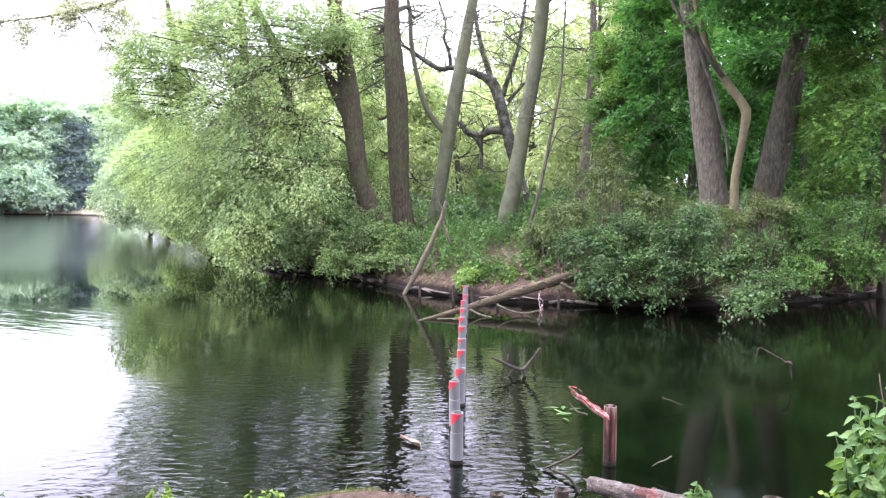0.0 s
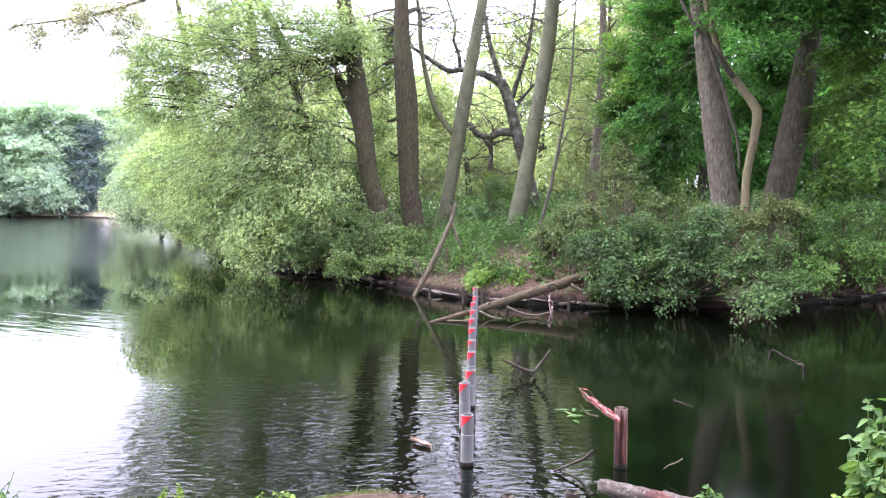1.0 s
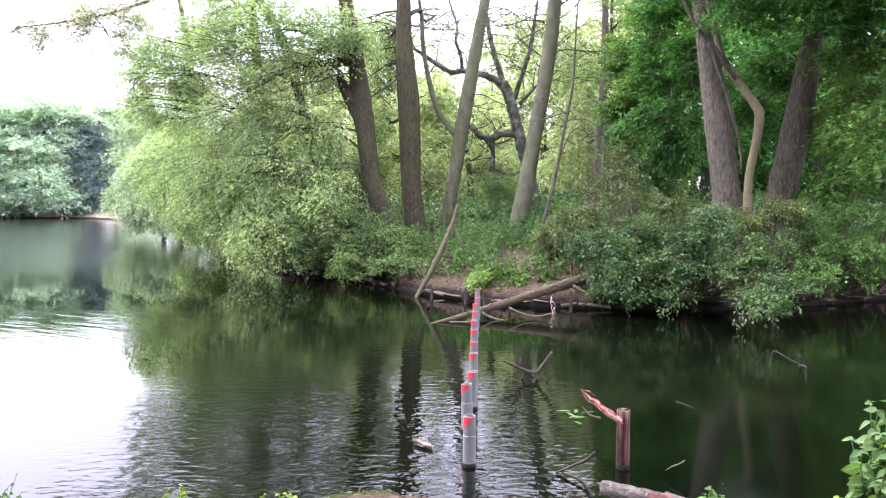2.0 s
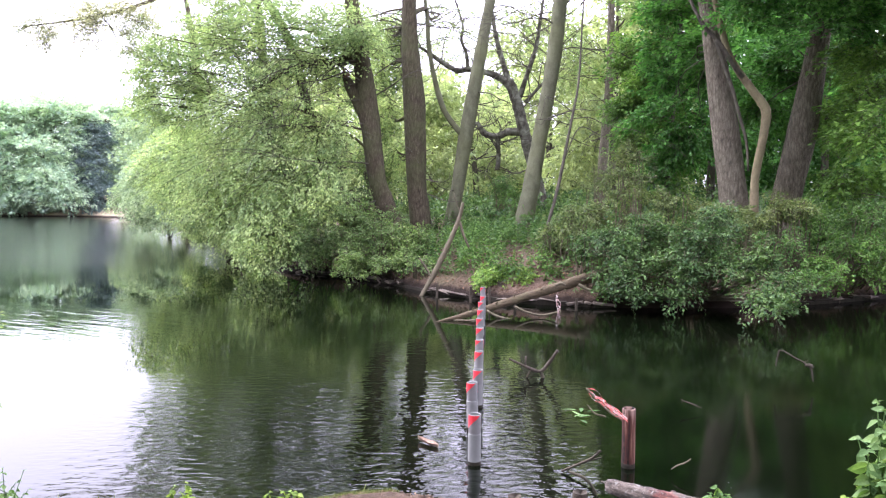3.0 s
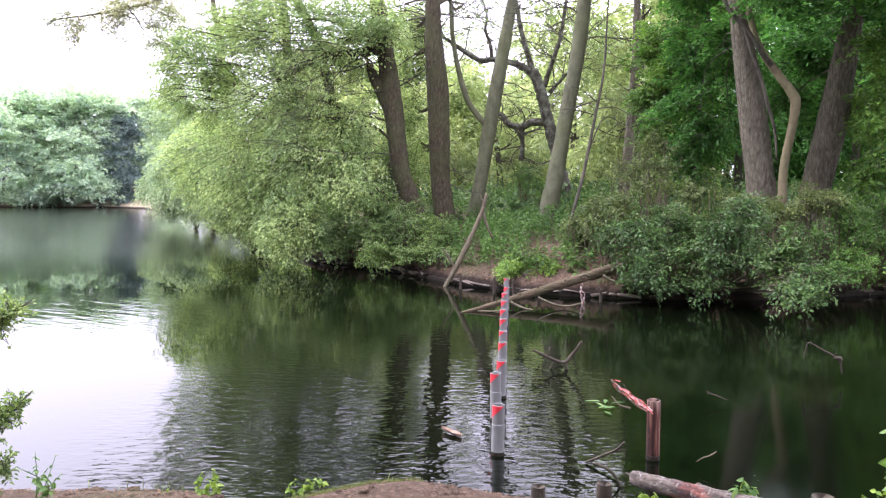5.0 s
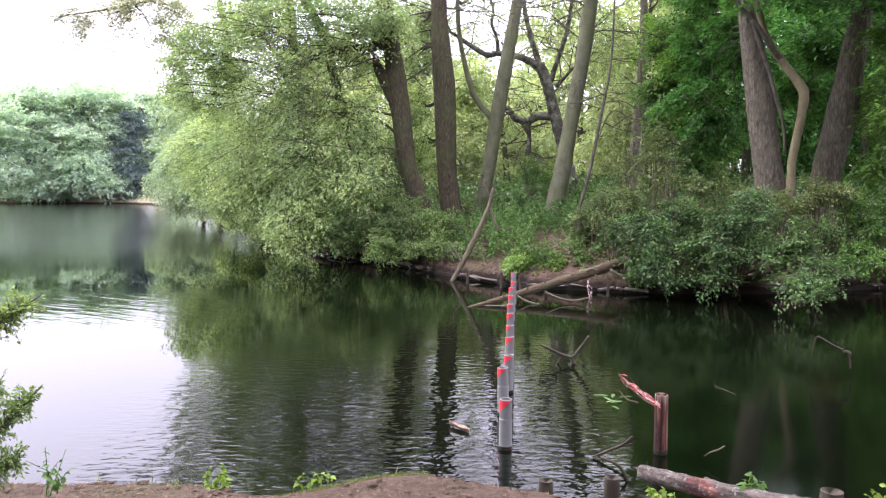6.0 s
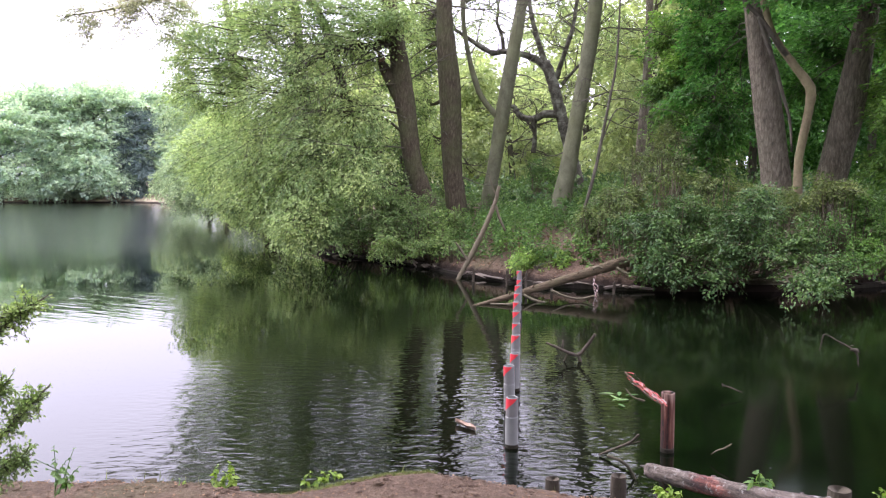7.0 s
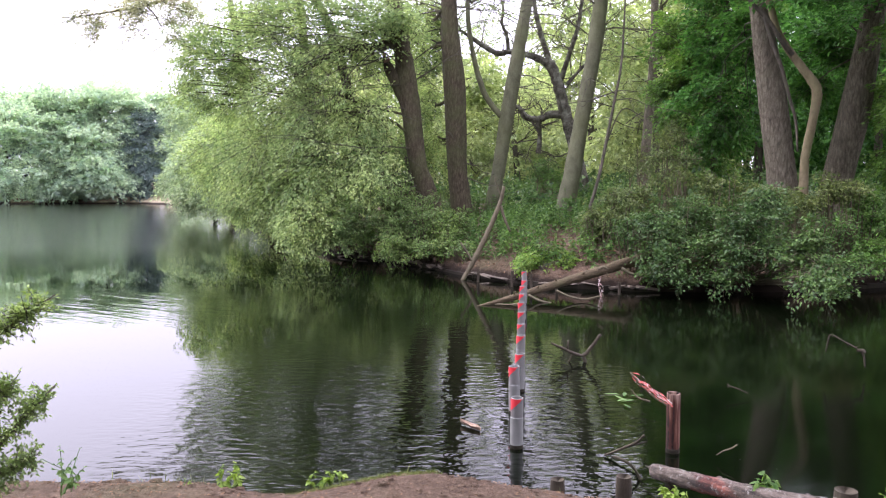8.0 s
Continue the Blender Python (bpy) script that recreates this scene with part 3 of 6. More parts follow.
def make_ground():
    xs = axis_marks((-3000, -600, 400), (-600, -160, 40), (-160, -40, 4), (-40, -12, 1.0), (-12, -4, 0.4), (-4, 4, 0.1), (4, 13, 0.36), (13, 60, 2), (60, 600, 45), (600, 3000, 400))
    ys = axis_marks((-3000, -600, 400), (-600, -60, 45), (-60, -6, 4), (-6, 3, 0.5), (3, 5.2, 0.06), (5.2, 14, 0.5), (14, 27, 0.36), (27, 70, 1.5), (70, 130, 3), (130, 600, 45), (600, 3000, 400))
    gx, gy = np.meshgrid(xs, ys, indexing="ij")
    z = ground_height(gx, gy)
    ny = len(ys)
    i, j = np.meshgrid(np.arange(len(xs) - 1), np.arange(ny - 1), indexing="ij")
    q = np.stack([i * ny + j, (i + 1) * ny + j, (i + 1) * ny + j + 1, i * ny + j + 1], -1)
    g = Geo()
    g.add(np.stack([gx, gy, z], -1), q)
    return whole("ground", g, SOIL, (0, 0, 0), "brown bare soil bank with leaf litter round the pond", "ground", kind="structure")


def make_water():
    g = Geo()
    xs, ys = np.linspace(-170, 60, 24), np.linspace(-40, 130, 18)
    gx, gy = np.meshgrid(xs, ys, indexing="ij")
    i, j = np.meshgrid(np.arange(23), np.arange(17), indexing="ij")
    q = np.stack([i * 18 + j, (i + 1) * 18 + j, (i + 1) * 18 + j + 1, i * 18 + j + 1], -1)
    g.add(np.stack([gx, gy, gx * 0], -1), q)
    return whole("water", g, WATER, (0, 0, 0), "dark green still pond water with light ripples", "water", kind="structure")


make_ground()
make_water()

# ---- trees of the near wood, by the far bank ----
rng = np.random.default_rng(11)


def footed(path, low=-0.15):
    """Carry a trunk's line down to the ground and flare its foot."""
    (x, y, z, r), (x2, y2, z2, r2) = path[0], path[1]
    g = ground_z(x, y) + low
    if z <= g + 0.05:
        return [(x, y, g, r * 1.25)] + list(path[1:])
    k = min(1.0, (z - g) / max(0.3, z2 - z)) * 0.6
    return [(x - (x2 - x) * k, y, g, r * 1.35), (x - (x2 - x) * k * 0.6, y, g + (z - g) * 0.45, r * 1.1)] + list(path)


T1 = footed([(-2.22, 23.91, 1.49, 0.337), (-2.41, 23.90, 2.30, 0.320), (-2.64, 23.87, 3.02, 0.286), (-2.92, 23.84, 5.27, 0.320), (-3.12, 23.82, 6.72, 0.270), (-3.36, 23.79, 8.11, 0.235), (-3.65, 23.75, 10.16, 0.202), (-4.05, 23.69, 12.34, 0.152), (-4.28, 23.65, 14.48, 0.085)])
tree("tree", T1, [(-4.35, 23.60, 7.06, 1.45, 84), (-5.71, 23.31, 7.20, 1.72, 106), (-4.64, 23.04, 4.39, 1.33, 76), (-6.42, 23.13, 5.12, 1.63, 96), (-4.19, 22.41, 2.48, 1.20, 90), (-5.67, 22.81, 3.01, 1.51, 120), (-5.79, 23.80, 9.21, 1.66, 40), (-4.06, 24.16, 9.79, 1.48, 22), (-5.17, 24.46, 11.84, 1.70, 4), (-3.14, 25.30, 7.19, 0.77, 18), (-3.03, 25.82, 5.20, 0.78, 16), (-3.30, 22.56, 7.57, 0.69, 26), (-2.76, 22.65, 7.35, 0.45, 12)],
     LEAF_SPRING, BARK_BROWN, "leaning brown-barked alder with a broken bough and drooping spring-green leaves", rng, leaf=0.095, dens=2.1, gaps=-0.22, limb=0.045,
     boughs=[[(-2.74, 23.86, 4.35, 0.217), (-3.14, 23.82, 5.24, 0.199), (-3.52, 23.77, 5.99, 0.163), (-3.69, 23.74, 6.29, 0.072)], [(-3.23, 23.81, 7.07, 0.145), (-3.69, 23.74, 6.72, 0.127), (-4.56, 23.60, 6.61, 0.109), (-5.25, 23.46, 6.44, 0.100), (-5.93, 23.31, 6.03, 0.072), (-6.44, 23.17, 5.72, 0.054)]])
T2 = footed([(-1.29, 24.96, 1.54, 0.358), (-1.44, 24.96, 2.86, 0.321), (-1.52, 24.95, 5.39, 0.358), (-1.66, 24.94, 7.27, 0.283), (-1.70, 24.94, 8.35, 0.245), (-1.74, 24.94, 10.49, 0.226), (-1.86, 24.93, 12.95, 0.170), (-2.02, 24.92, 15.72, 0.075)])
tree("tree", T2, [(-2.72, 27.87, 8.88, 0.84, 22), (-0.77, 27.99, 9.27, 1.06, 14), (-2.35, 27.9, 7.6, 0.8, 20), (-2.59, 26.87, 8.35, 0.70, 26), (-2.22, 27.41, 6.97, 0.60, 22), (-2.51, 26.88, 5.50, 0.60, 22), (-2.29, 27.40, 4.04, 0.60, 20), (-2.03, 27.92, 2.93, 0.55, 16), (-2.83, 26.85, 7.08, 0.50, 16), (-1.80, 27.94, 8.27, 0.70, 14), (-2.36, 25.39, 12.99, 1.35, 40), (-1.22, 24.97, 14.16, 1.51, 50), (-2.65, 24.86, 15.03, 1.70, 60)],
     LEAF_SPRING, BARK_BROWN, "tall straight dark brown tree trunk beside the leaning alder", rng, leaf=0.09, dens=1.8)
T3 = footed([(-0.29, 26.00, 1.71, 0.255), (-0.08, 26.00, 2.87, 0.226), (0.21, 26.00, 4.73, 0.245), (0.48, 25.99, 6.27, 0.235), (0.88, 25.98, 8.54, 0.186), (1.27, 25.97, 10.74, 0.157), (1.44, 25.96, 13.27, 0.118), (1.51, 25.95, 15.75, 0.059)])
tree("tree", T3, [(-2.22, 30.92, 8.46, 0.8, 12), (-2.7, 29.88, 9.13, 0.8, 18), (-2.81, 29.87, 7.83, 0.7, 18), (-1.33, 31.47, 9.24, 0.9, 10), (-0.88, 31.99, 8.07, 0.8, 12), (3.37, 31.32, 8.99, 0.8, 11), (4.55, 31.67, 8.48, 0.8, 14), (4.79, 31.63, 7.33, 0.7, 14), (-0.62, 30.99, 9.12, 1.05, 16), (1.20, 30.97, 8.85, 1.17, 14), (2.54, 30.89, 9.47, 1.17, 18), (4.41, 30.68, 8.72, 1.05, 22), (1.71, 25.94, 14.50, 1.57, 45), (0.59, 25.99, 15.82, 1.57, 45)],
     LEAF_SPRING, BARK_SMOOTH, "slender smooth olive-grey tree trunk leaning with a thin curved bough", rng, leaf=0.09, limb=0.018, dens=1.5,
     boughs=[[(0.06, 26.00, 4.60, 0.098), (-0.48, 25.99, 5.28, 0.098), (-0.75, 25.99, 5.95, 0.098), (-0.98, 25.98, 6.90, 0.078), (-1.12, 25.97, 7.84, 0.078), (-1.15, 25.97, 8.59, 0.069), (-1.38, 25.96, 10.08, 0.039)]])
T4 = footed([(1.94, 23.42, 1.50, 0.301), (2.20, 23.39, 2.80, 0.257), (2.49, 23.36, 4.60, 0.222), (2.77, 23.33, 6.23, 0.222), (2.97, 23.31, 7.85, 0.213), (3.09, 23.29, 9.81, 0.177), (3.27, 23.27, 12.22, 0.124), (3.32, 23.26, 14.58, 0.053)])
tree("tree", T4, [(3.73, 23.70, 13.36, 1.63, 50), (2.90, 23.82, 14.90, 1.63, 50)],
     LEAF_SPRING, BARK_SMOOTH, "smooth pale grey-green tree trunk leaning over the undergrowth", rng, leaf=0.09)

# the bare twisted tree
base = (3.278, 28.810, 1.631)
dead = thing("dead_tree", (base[0], base[1], ground_z(base[0], base[1])), "bare twisted dark tree with crooked leafless boughs", "tree")
g = Geo()
tube(g, footed([(3.17, 28.82, 2.27, 0.219), (2.73, 28.87, 3.87, 0.219), (2.41, 28.90, 5.04, 0.219), (2.14, 28.92, 6.10, 0.219), (1.84, 28.94, 6.95, 0.175)]), 12, 6, 0.09, rng)
part("trunk", g, BARK_LICHEN, dead)
DEAD_BOUGHS = [[(2.08, 28.92, 6.31, 0.153), (1.66, 28.95, 6.91, 0.153), (1.02, 28.98, 7.22, 0.131), (0.27, 29.00, 7.36, 0.120), (-0.15, 29.00, 7.31, 0.109), (-0.90, 28.98, 7.74, 0.088), (-1.54, 28.96, 8.17, 0.066), (-2.08, 28.92, 8.28, 0.044)],
               [(1.97, 28.93, 6.57, 0.131), (1.67, 28.95, 7.37, 0.114), (1.42, 28.96, 8.21, 0.096), (1.24, 28.97, 9.05, 0.079), (1.11, 28.98, 10.09, 0.057), (0.89, 28.98, 11.53, 0.035)],
               [(2.23, 28.91, 6.27, 0.109), (2.55, 28.88, 7.24, 0.088), (2.84, 28.86, 8.16, 0.077), (2.99, 28.84, 9.18, 0.066), (3.18, 28.82, 10.60, 0.033)],
               [(2.41, 28.90, 4.94, 0.153), (1.82, 28.94, 4.99, 0.153), (1.46, 28.96, 4.81, 0.131), (0.92, 28.98, 4.92, 0.131), (0.66, 28.99, 5.29, 0.088), (0.39, 28.99, 5.18, 0.066)],
               [(1.41, 28.96, 4.81, 0.088), (1.46, 28.96, 4.21, 0.088), (1.42, 28.96, 3.53, 0.109)],
               [(0.27, 29.00, 7.36, 0.088), (0.21, 29.00, 7.93, 0.066), (0.02, 29.00, 8.46, 0.055), (0.06, 29.00, 9.08, 0.044), (-0.37, 28.99, 10.34, 0.033)],
               [(2.46, 28.89, 6.09, 0.066), (3.02, 28.84, 6.70, 0.055), (3.42, 28.79, 7.00, 0.033)]]
twig_tips = []
for path in DEAD_BOUGHS:
    g = Geo()
    tube(g, path, 8, 5, 0.10, rng)
    part("bough", g, BARK_LICHEN, dead)
    sp = smooth_path(path, 5)
    for _ in range(11):
        k = rng.integers(len(sp) // 4, len(sp))
        d = unit(rng.normal(0, 1, 3) * np.array([1, 0.4, 1]) + np.array([0, 0, 0.35]))
        twig_tips.append((sp[k], d))
g = Geo()
for s, d in twig_tips:
    L = rng.uniform(0.6, 1.7)
    a, e = s[:3], s[:3] + d * L
    h = (a + e) / 2 + rng.normal(0, 0.13, 3) * L
    tube(g, [(*a, min(0.030, s[3] * 0.45)), (*h, 0.017), (*e, 0.007)], 4, 3, caps=False)
    for _ in range(4):
        k = rng.uniform(0.3, 1.0)
        b = a + (e - a) * k
        f2 = b + unit(d + rng.normal(0, 0.8, 3)) * rng.uniform(0.25, 0.8)
        tube(g, [(*b, 0.012), (*((b + f2) / 2 + rng.normal(0, 0.05, 3)), 0.010), (*f2, 0.005)], 3, 2, caps=False)
tagged(part("twig_growth", g, BARK_DEAD, dead), kind="stuff")

T6 = footed([(5.46, 29.49, 2.48, 0.181), (5.57, 29.47, 4.20, 0.181), (5.69, 29.45, 5.91, 0.170), (5.78, 29.43, 7.59, 0.158), (5.77, 29.43, 9.26, 0.136), (5.78, 29.43, 11.74, 0.113), (5.78, 29.43, 15.39, 0.068)])
tree("tree", T6, [(5.73, 30.46, 12.08, 1.87, 70), (5.07, 30.58, 14.46, 2.10, 70), (6.72, 30.26, 13.65, 2.10, 70), (4.58, 32.68, 8.68, 1.00, 14)], LEAF_WOOD, BARK_OAK,
     "thin grey-brown tree trunk standing farther back in the wood", rng, leaf=0.11, limb=0.03)
T7 = footed([(7.15, 19.74, 2.04, 0.380), (7.07, 19.77, 2.83, 0.349), (6.89, 19.83, 4.19, 0.341), (6.69, 19.90, 5.57, 0.293), (6.47, 19.97, 6.96, 0.222), (6.22, 20.05, 8.66, 0.206), (5.98, 20.12, 10.62, 0.143), (5.80, 20.18, 12.82, 0.063)])
tree("tree", T7, [(6.54, 22.04, 6.22, 1.04, 85), (6.21, 23.18, 7.09, 0.91, 50), (6.40, 23.12, 5.27, 1.00, 70), (6.38, 24.16, 3.93, 0.85, 50), (6.73, 23.03, 4.09, 1.00, 70), (6.05, 22.18, 8.75, 1.56, 90), (6.63, 19.92, 9.70, 1.90, 110), (7.04, 18.71, 7.81, 1.36, 80)],
     LEAF_DEEP, BARK_OAK, "stout grey-brown furrowed tree trunk with deep green leaves", rng, leaf=0.145, slim=0.66, count=26, sides=22, rough=0.014, dens=1.5, clump=5, low=0.6, limb_bark=BARK_DEAD, limb=0.022, squash=(1, 1, 0.6), droop=0.1, tilt=0.28)
T7B = footed([(7.38, 19.01, 2.05, 0.109), (7.38, 19.01, 2.90, 0.102), (7.53, 18.95, 3.97, 0.102), (7.58, 18.94, 4.52, 0.116), (7.48, 18.97, 4.78, 0.111), (7.27, 19.05, 5.10, 0.099), (6.94, 19.18, 5.62, 0.087), (6.72, 19.25, 6.05, 0.082), (6.59, 19.30, 6.53, 0.077), (6.48, 19.34, 6.94, 0.072), (6.30, 19.40, 7.91, 0.055), (6.22, 19.42, 9.4, 0.034)])
tree("tree", T7B, [], LEAF_DEEP, BARK_TAN, "slim crooked tan tree trunk bent against the stout one", rng, sides=12,
     limb_bark=BARK_DEAD, boughs=[[(7.08, 19.12, 5.40, 0.060), (6.88, 19.02, 5.58, 0.058), (6.66, 18.92, 5.82, 0.054), (6.30, 18.90, 6.32, 0.052), (5.96, 18.96, 6.72, 0.046), (5.60, 19.10, 7.50, 0.030)],
                                  [(6.28, 18.90, 6.33, 0.050), (6.52, 18.98, 5.72, 0.050), (6.78, 19.05, 5.12, 0.048), (7.00, 19.12, 4.45, 0.044), (7.20, 19.18, 3.85, 0.036), (7.27, 19.18, 3.1, 0.026)]])
T8 = footed([(8.84, 20.68, 2.17, 0.390), (8.96, 20.63, 2.92, 0.373), (9.19, 20.53, 4.23, 0.373), (9.38, 20.44, 5.73, 0.306), (9.53, 20.37, 6.99, 0.255), (9.64, 20.32, 8.65, 0.204), (9.72, 20.28, 11.09, 0.119)])
tree("tree", T8, [(8.93, 22.27, 6.53, 1.09, 75), (10.47, 22.69, 7.37, 1.13, 60), (8.75, 22.87, 4.88, 0.83, 45), (9.54, 22.56, 5.78, 0.92, 60), (8.53, 18.08, 7.58, 1.66, 110), (9.77, 17.44, 6.99, 1.66, 100), (7.87, 19.46, 7.62, 1.27, 70)],
     LEAF_DEEP, BARK_OAK, "stout leaning furrowed tree trunk under dense dark green leaves", rng, leaf=0.145, slim=0.66, count=26, sides=22, rough=0.014, dens=1.6, clump=5, low=0.6, limb_bark=BARK_DEAD, limb=0.022, squash=(1, 1, 0.6), droop=0.1, tilt=0.28)
TE = footed([(10.73, 18.04, 2.11, 0.158), (10.73, 18.04, 3.90, 0.143), (10.70, 18.06, 6.40, 0.111), (10.65, 18.09, 8.86, 0.063)])
tree("tree", TE, [(10.06, 19.56, 4.19, 0.63, 50), (10.28, 19.44, 5.26, 0.80, 65), (10.88, 20.25, 3.25, 0.90, 70), (9.96, 17.33, 4.33, 1.13, 80), (9.83, 18.55, 6.09, 0.79, 55), (9.78, 19.14, 2.65, 0.49, 30), (10.92, 22.48, 5.11, 0.57, 30), (11.24, 22.32, 6.49, 0.75, 40)],
     LEAF_FRESH, BARK_OAK, "tree with tiers of fresh light green leaves", rng, leaf=0.135, slim=0.66, count=28, dens=1.6, clump=5, limb_bark=BARK_DEAD, limb=0.022, squash=(1, 1, 0.6), droop=0.1, tilt=0.28)
# crown added out of view overhead, to shade the bank and darken reflections
tree("tree", [(12.5, 21.0, 0.8, 0.4), (12.3, 20.5, 5.0, 0.34), (11.0, 19.5, 9.5, 0.25), (8.5, 18.5, 13.0, 0.12), (7.5, 18.0, 15.0, 0.05)],
     [(6.5, 16.0, 10.3, 2.0, 187), (9.5, 16.0, 10.0, 2.2, 204), (12.5, 16.5, 9.6, 2.3, 204), (8.0, 18.5, 12.8, 2.4, 204), (11.5, 19.0, 12.8, 2.6, 221), (5.0, 18.5, 11.8, 2.0, 170), (7.0, 21.0, 14.0, 2.4, 187), (15.5, 18.0, 9.5, 2.6, 204), (10.0, 14.0, 9.6, 1.8, 136), (9.0, 17.0, 14.5, 2.8, 200), (12.5, 17.5, 15.0, 2.8, 200), (6.0, 19.5, 15.0, 2.6, 180), (15.0, 20.5, 13.5, 3.0, 200), (4.0, 20.5, 13.5, 2.0, 120), (7.5, 15.0, 8.7, 1.6, 130), (10.5, 15.5, 8.4, 1.7, 130)],
     LEAF_DEEP, BARK_OAK, "added tall tree roofing the bank with deep green shading leaves", rng, leaf=0.26, length=1.4, count=13, low=0.5, twig=0, gaps=-0.3)
TD = footed([(6.86, 25.07, 2.99, 0.098), (6.95, 25.05, 5.16, 0.098), (7.07, 25.01, 6.75, 0.098), (7.14, 25.00, 8.16, 0.088), (7.15, 24.99, 10.25, 0.059), (7.14, 24.99, 11.96, 0.039)])
tree("tree", TD, [(6.77, 25.61, 3.75, 1.00, 45), (6.32, 25.21, 3.00, 0.88, 45), (6.00, 25.81, 7.65, 0.90, 50), (6.34, 25.21, 6.36, 0.82, 45), (5.78, 25.86, 5.64, 0.76, 40), (6.04, 25.28, 4.56, 0.78, 40), (6.70, 25.11, 8.55, 0.98, 45), (5.60, 26.41, 7.04, 0.61, 24), (6.95, 26.08, 5.47, 0.92, 50), (7.18, 26.02, 6.66, 0.81, 40), (6.60, 26.60, 6.40, 1.20, 34), (7.60, 27.00, 7.50, 1.30, 34), (7.20, 27.50, 9.50, 1.50, 34), (8.40, 26.20, 9.00, 1.40, 30)], LEAF_FRESH, BARK_DEAD,
     "thin dark tree stem among layered fresh green leaves", rng, leaf=0.135, slim=0.66, count=26, sides=10, dens=2.2, squash=(1, 1, 0.55), droop=0.1, tilt=0.28)
SAP = footed([(2.20, 19.87, 1.32, 0.045), (2.54, 19.83, 2.57, 0.045), (2.87, 19.79, 4.31, 0.038), (3.06, 19.76, 5.44, 0.030), (3.13, 19.75, 6.99, 0.023), (3.19, 19.74, 8.10, 0.015)])
tree("sapling", SAP, [], LEAF_SPRING, BARK_DEAD, "thin bare leaning sapling stem on the bank", rng, sides=7, category="sapling",
     boughs=[[(2.68, 19.81, 3.30, 0.018), (3.08, 19.76, 4.23, 0.015), (3.56, 19.67, 4.07, 0.011), (3.91, 19.61, 3.99, 0.008)]])

# ---- bare lower branches of the trunks ----


def bare_branch(start, way, length, r, rng, g, side=None):
    """A crooked bare branch with side twigs."""
    p, d, pts = np.array(start, float), unit(np.array(way, float)), []
    n = 7
    for i in range(n):
        pts.append((*p, max(0.004, r * (1 - 0.85 * i / (n - 1)))))
        d = unit(d + rng.normal(0, 0.22, 3) + np.array([0, 0, -0.05]))
        p = p + d * length / (n - 1)
    tube(g, pts, 5, 3, caps=False)
    for i in range(2, n):
        for _ in range(2):
            q = np.array(pts[i][:3])
            e = q + unit(d + rng.normal(0, 0.7, 3)) * length * rng.uniform(0.12, 0.35)
            h = (q + e) / 2 + rng.normal(0, 0.05, 3)
            one = g
            if side is not None:
                one = Geo()
                side.append(one)
            tube(one, [(*q, pts[i][3] * 0.55), (*h, 0.007), (*e, 0.004)], 3, 2, caps=False)


for trunk, spots in ((T1, 5), (T2, 7), (T3, 8), (T4, 7), (T6, 8), (SAP, 5)):
    t = smooth_path(trunk, 8)
    t = t[(t[:, 2] > 2.6) & (t[:, 2] < 10.5)]
    for _ in range(spots):
        s = t[rng.integers(len(t))]
        side = -1 if rng.uniform() < 0.5 else 1
        length = rng.uniform(1.0, 2.8)
        g = Geo()
        bare_branch(s[:3], (side, rng.normal(0, 0.5), rng.uniform(-0.2, 0.6)), length, min(s[3] * 0.4, rng.uniform(0.015, 0.032)), rng, g, sprigs := [])
        ob = thing("bare_branch", tuple(float(v) for v in s[:3]), "thin bare dark branch growing from a trunk", "branch", "bare lower branches of the trunks")
        stem = part("stem", g, BARK_DEAD, ob)
        for one in sprigs:
            part("twig", one, BARK_DEAD, stem)

g = Geo()
for k in range(20):
    s = smooth_path(T1, 8)
    s = s[(s[:, 2] > 2.0) & (s[:, 2] < 8.5)]
    s = s[rng.integers(len(s))]
    bare_branch(s[:3] + np.array([-0.1, -0.15, 0]), (-1, rng.uniform(-0.75, -0.35), rng.uniform(-0.35, 0.25)), rng.uniform(2.0, 6.0), rng.uniform(0.012, 0.026), rng, g)
tagged(part("leafless_growth", g, BARK_DEAD, bpy.data.objects["tree"], "bare dark branches among the leaves"), kind="stuff")

# fine leafless twigs high in the crowns of the middle trunks
for name, trunk in (("tree.001", T2), ("tree.002", T3), ("tree.003", T4), ("tree.004", T6)):
    g = Geo()
    t = smooth_path(trunk, 8)
    t = t[(t[:, 2] > 6.3) & (t[:, 2] < 11.5)]
    for _ in range(16):
        s = t[rng.integers(len(t))]
        side = -1 if rng.uniform() < 0.5 else 1
        bare_branch(s[:3], (side, rng.normal(0, 0.4), rng.uniform(-0.1, 0.8)), rng.uniform(1.2, 3.4), rng.uniform(0.014, 0.026), rng, g)
    tagged(part("leafless_growth", g, BARK_DEAD, bpy.data.objects[name], "bare dark twigs high on the trunk"), kind="stuff")

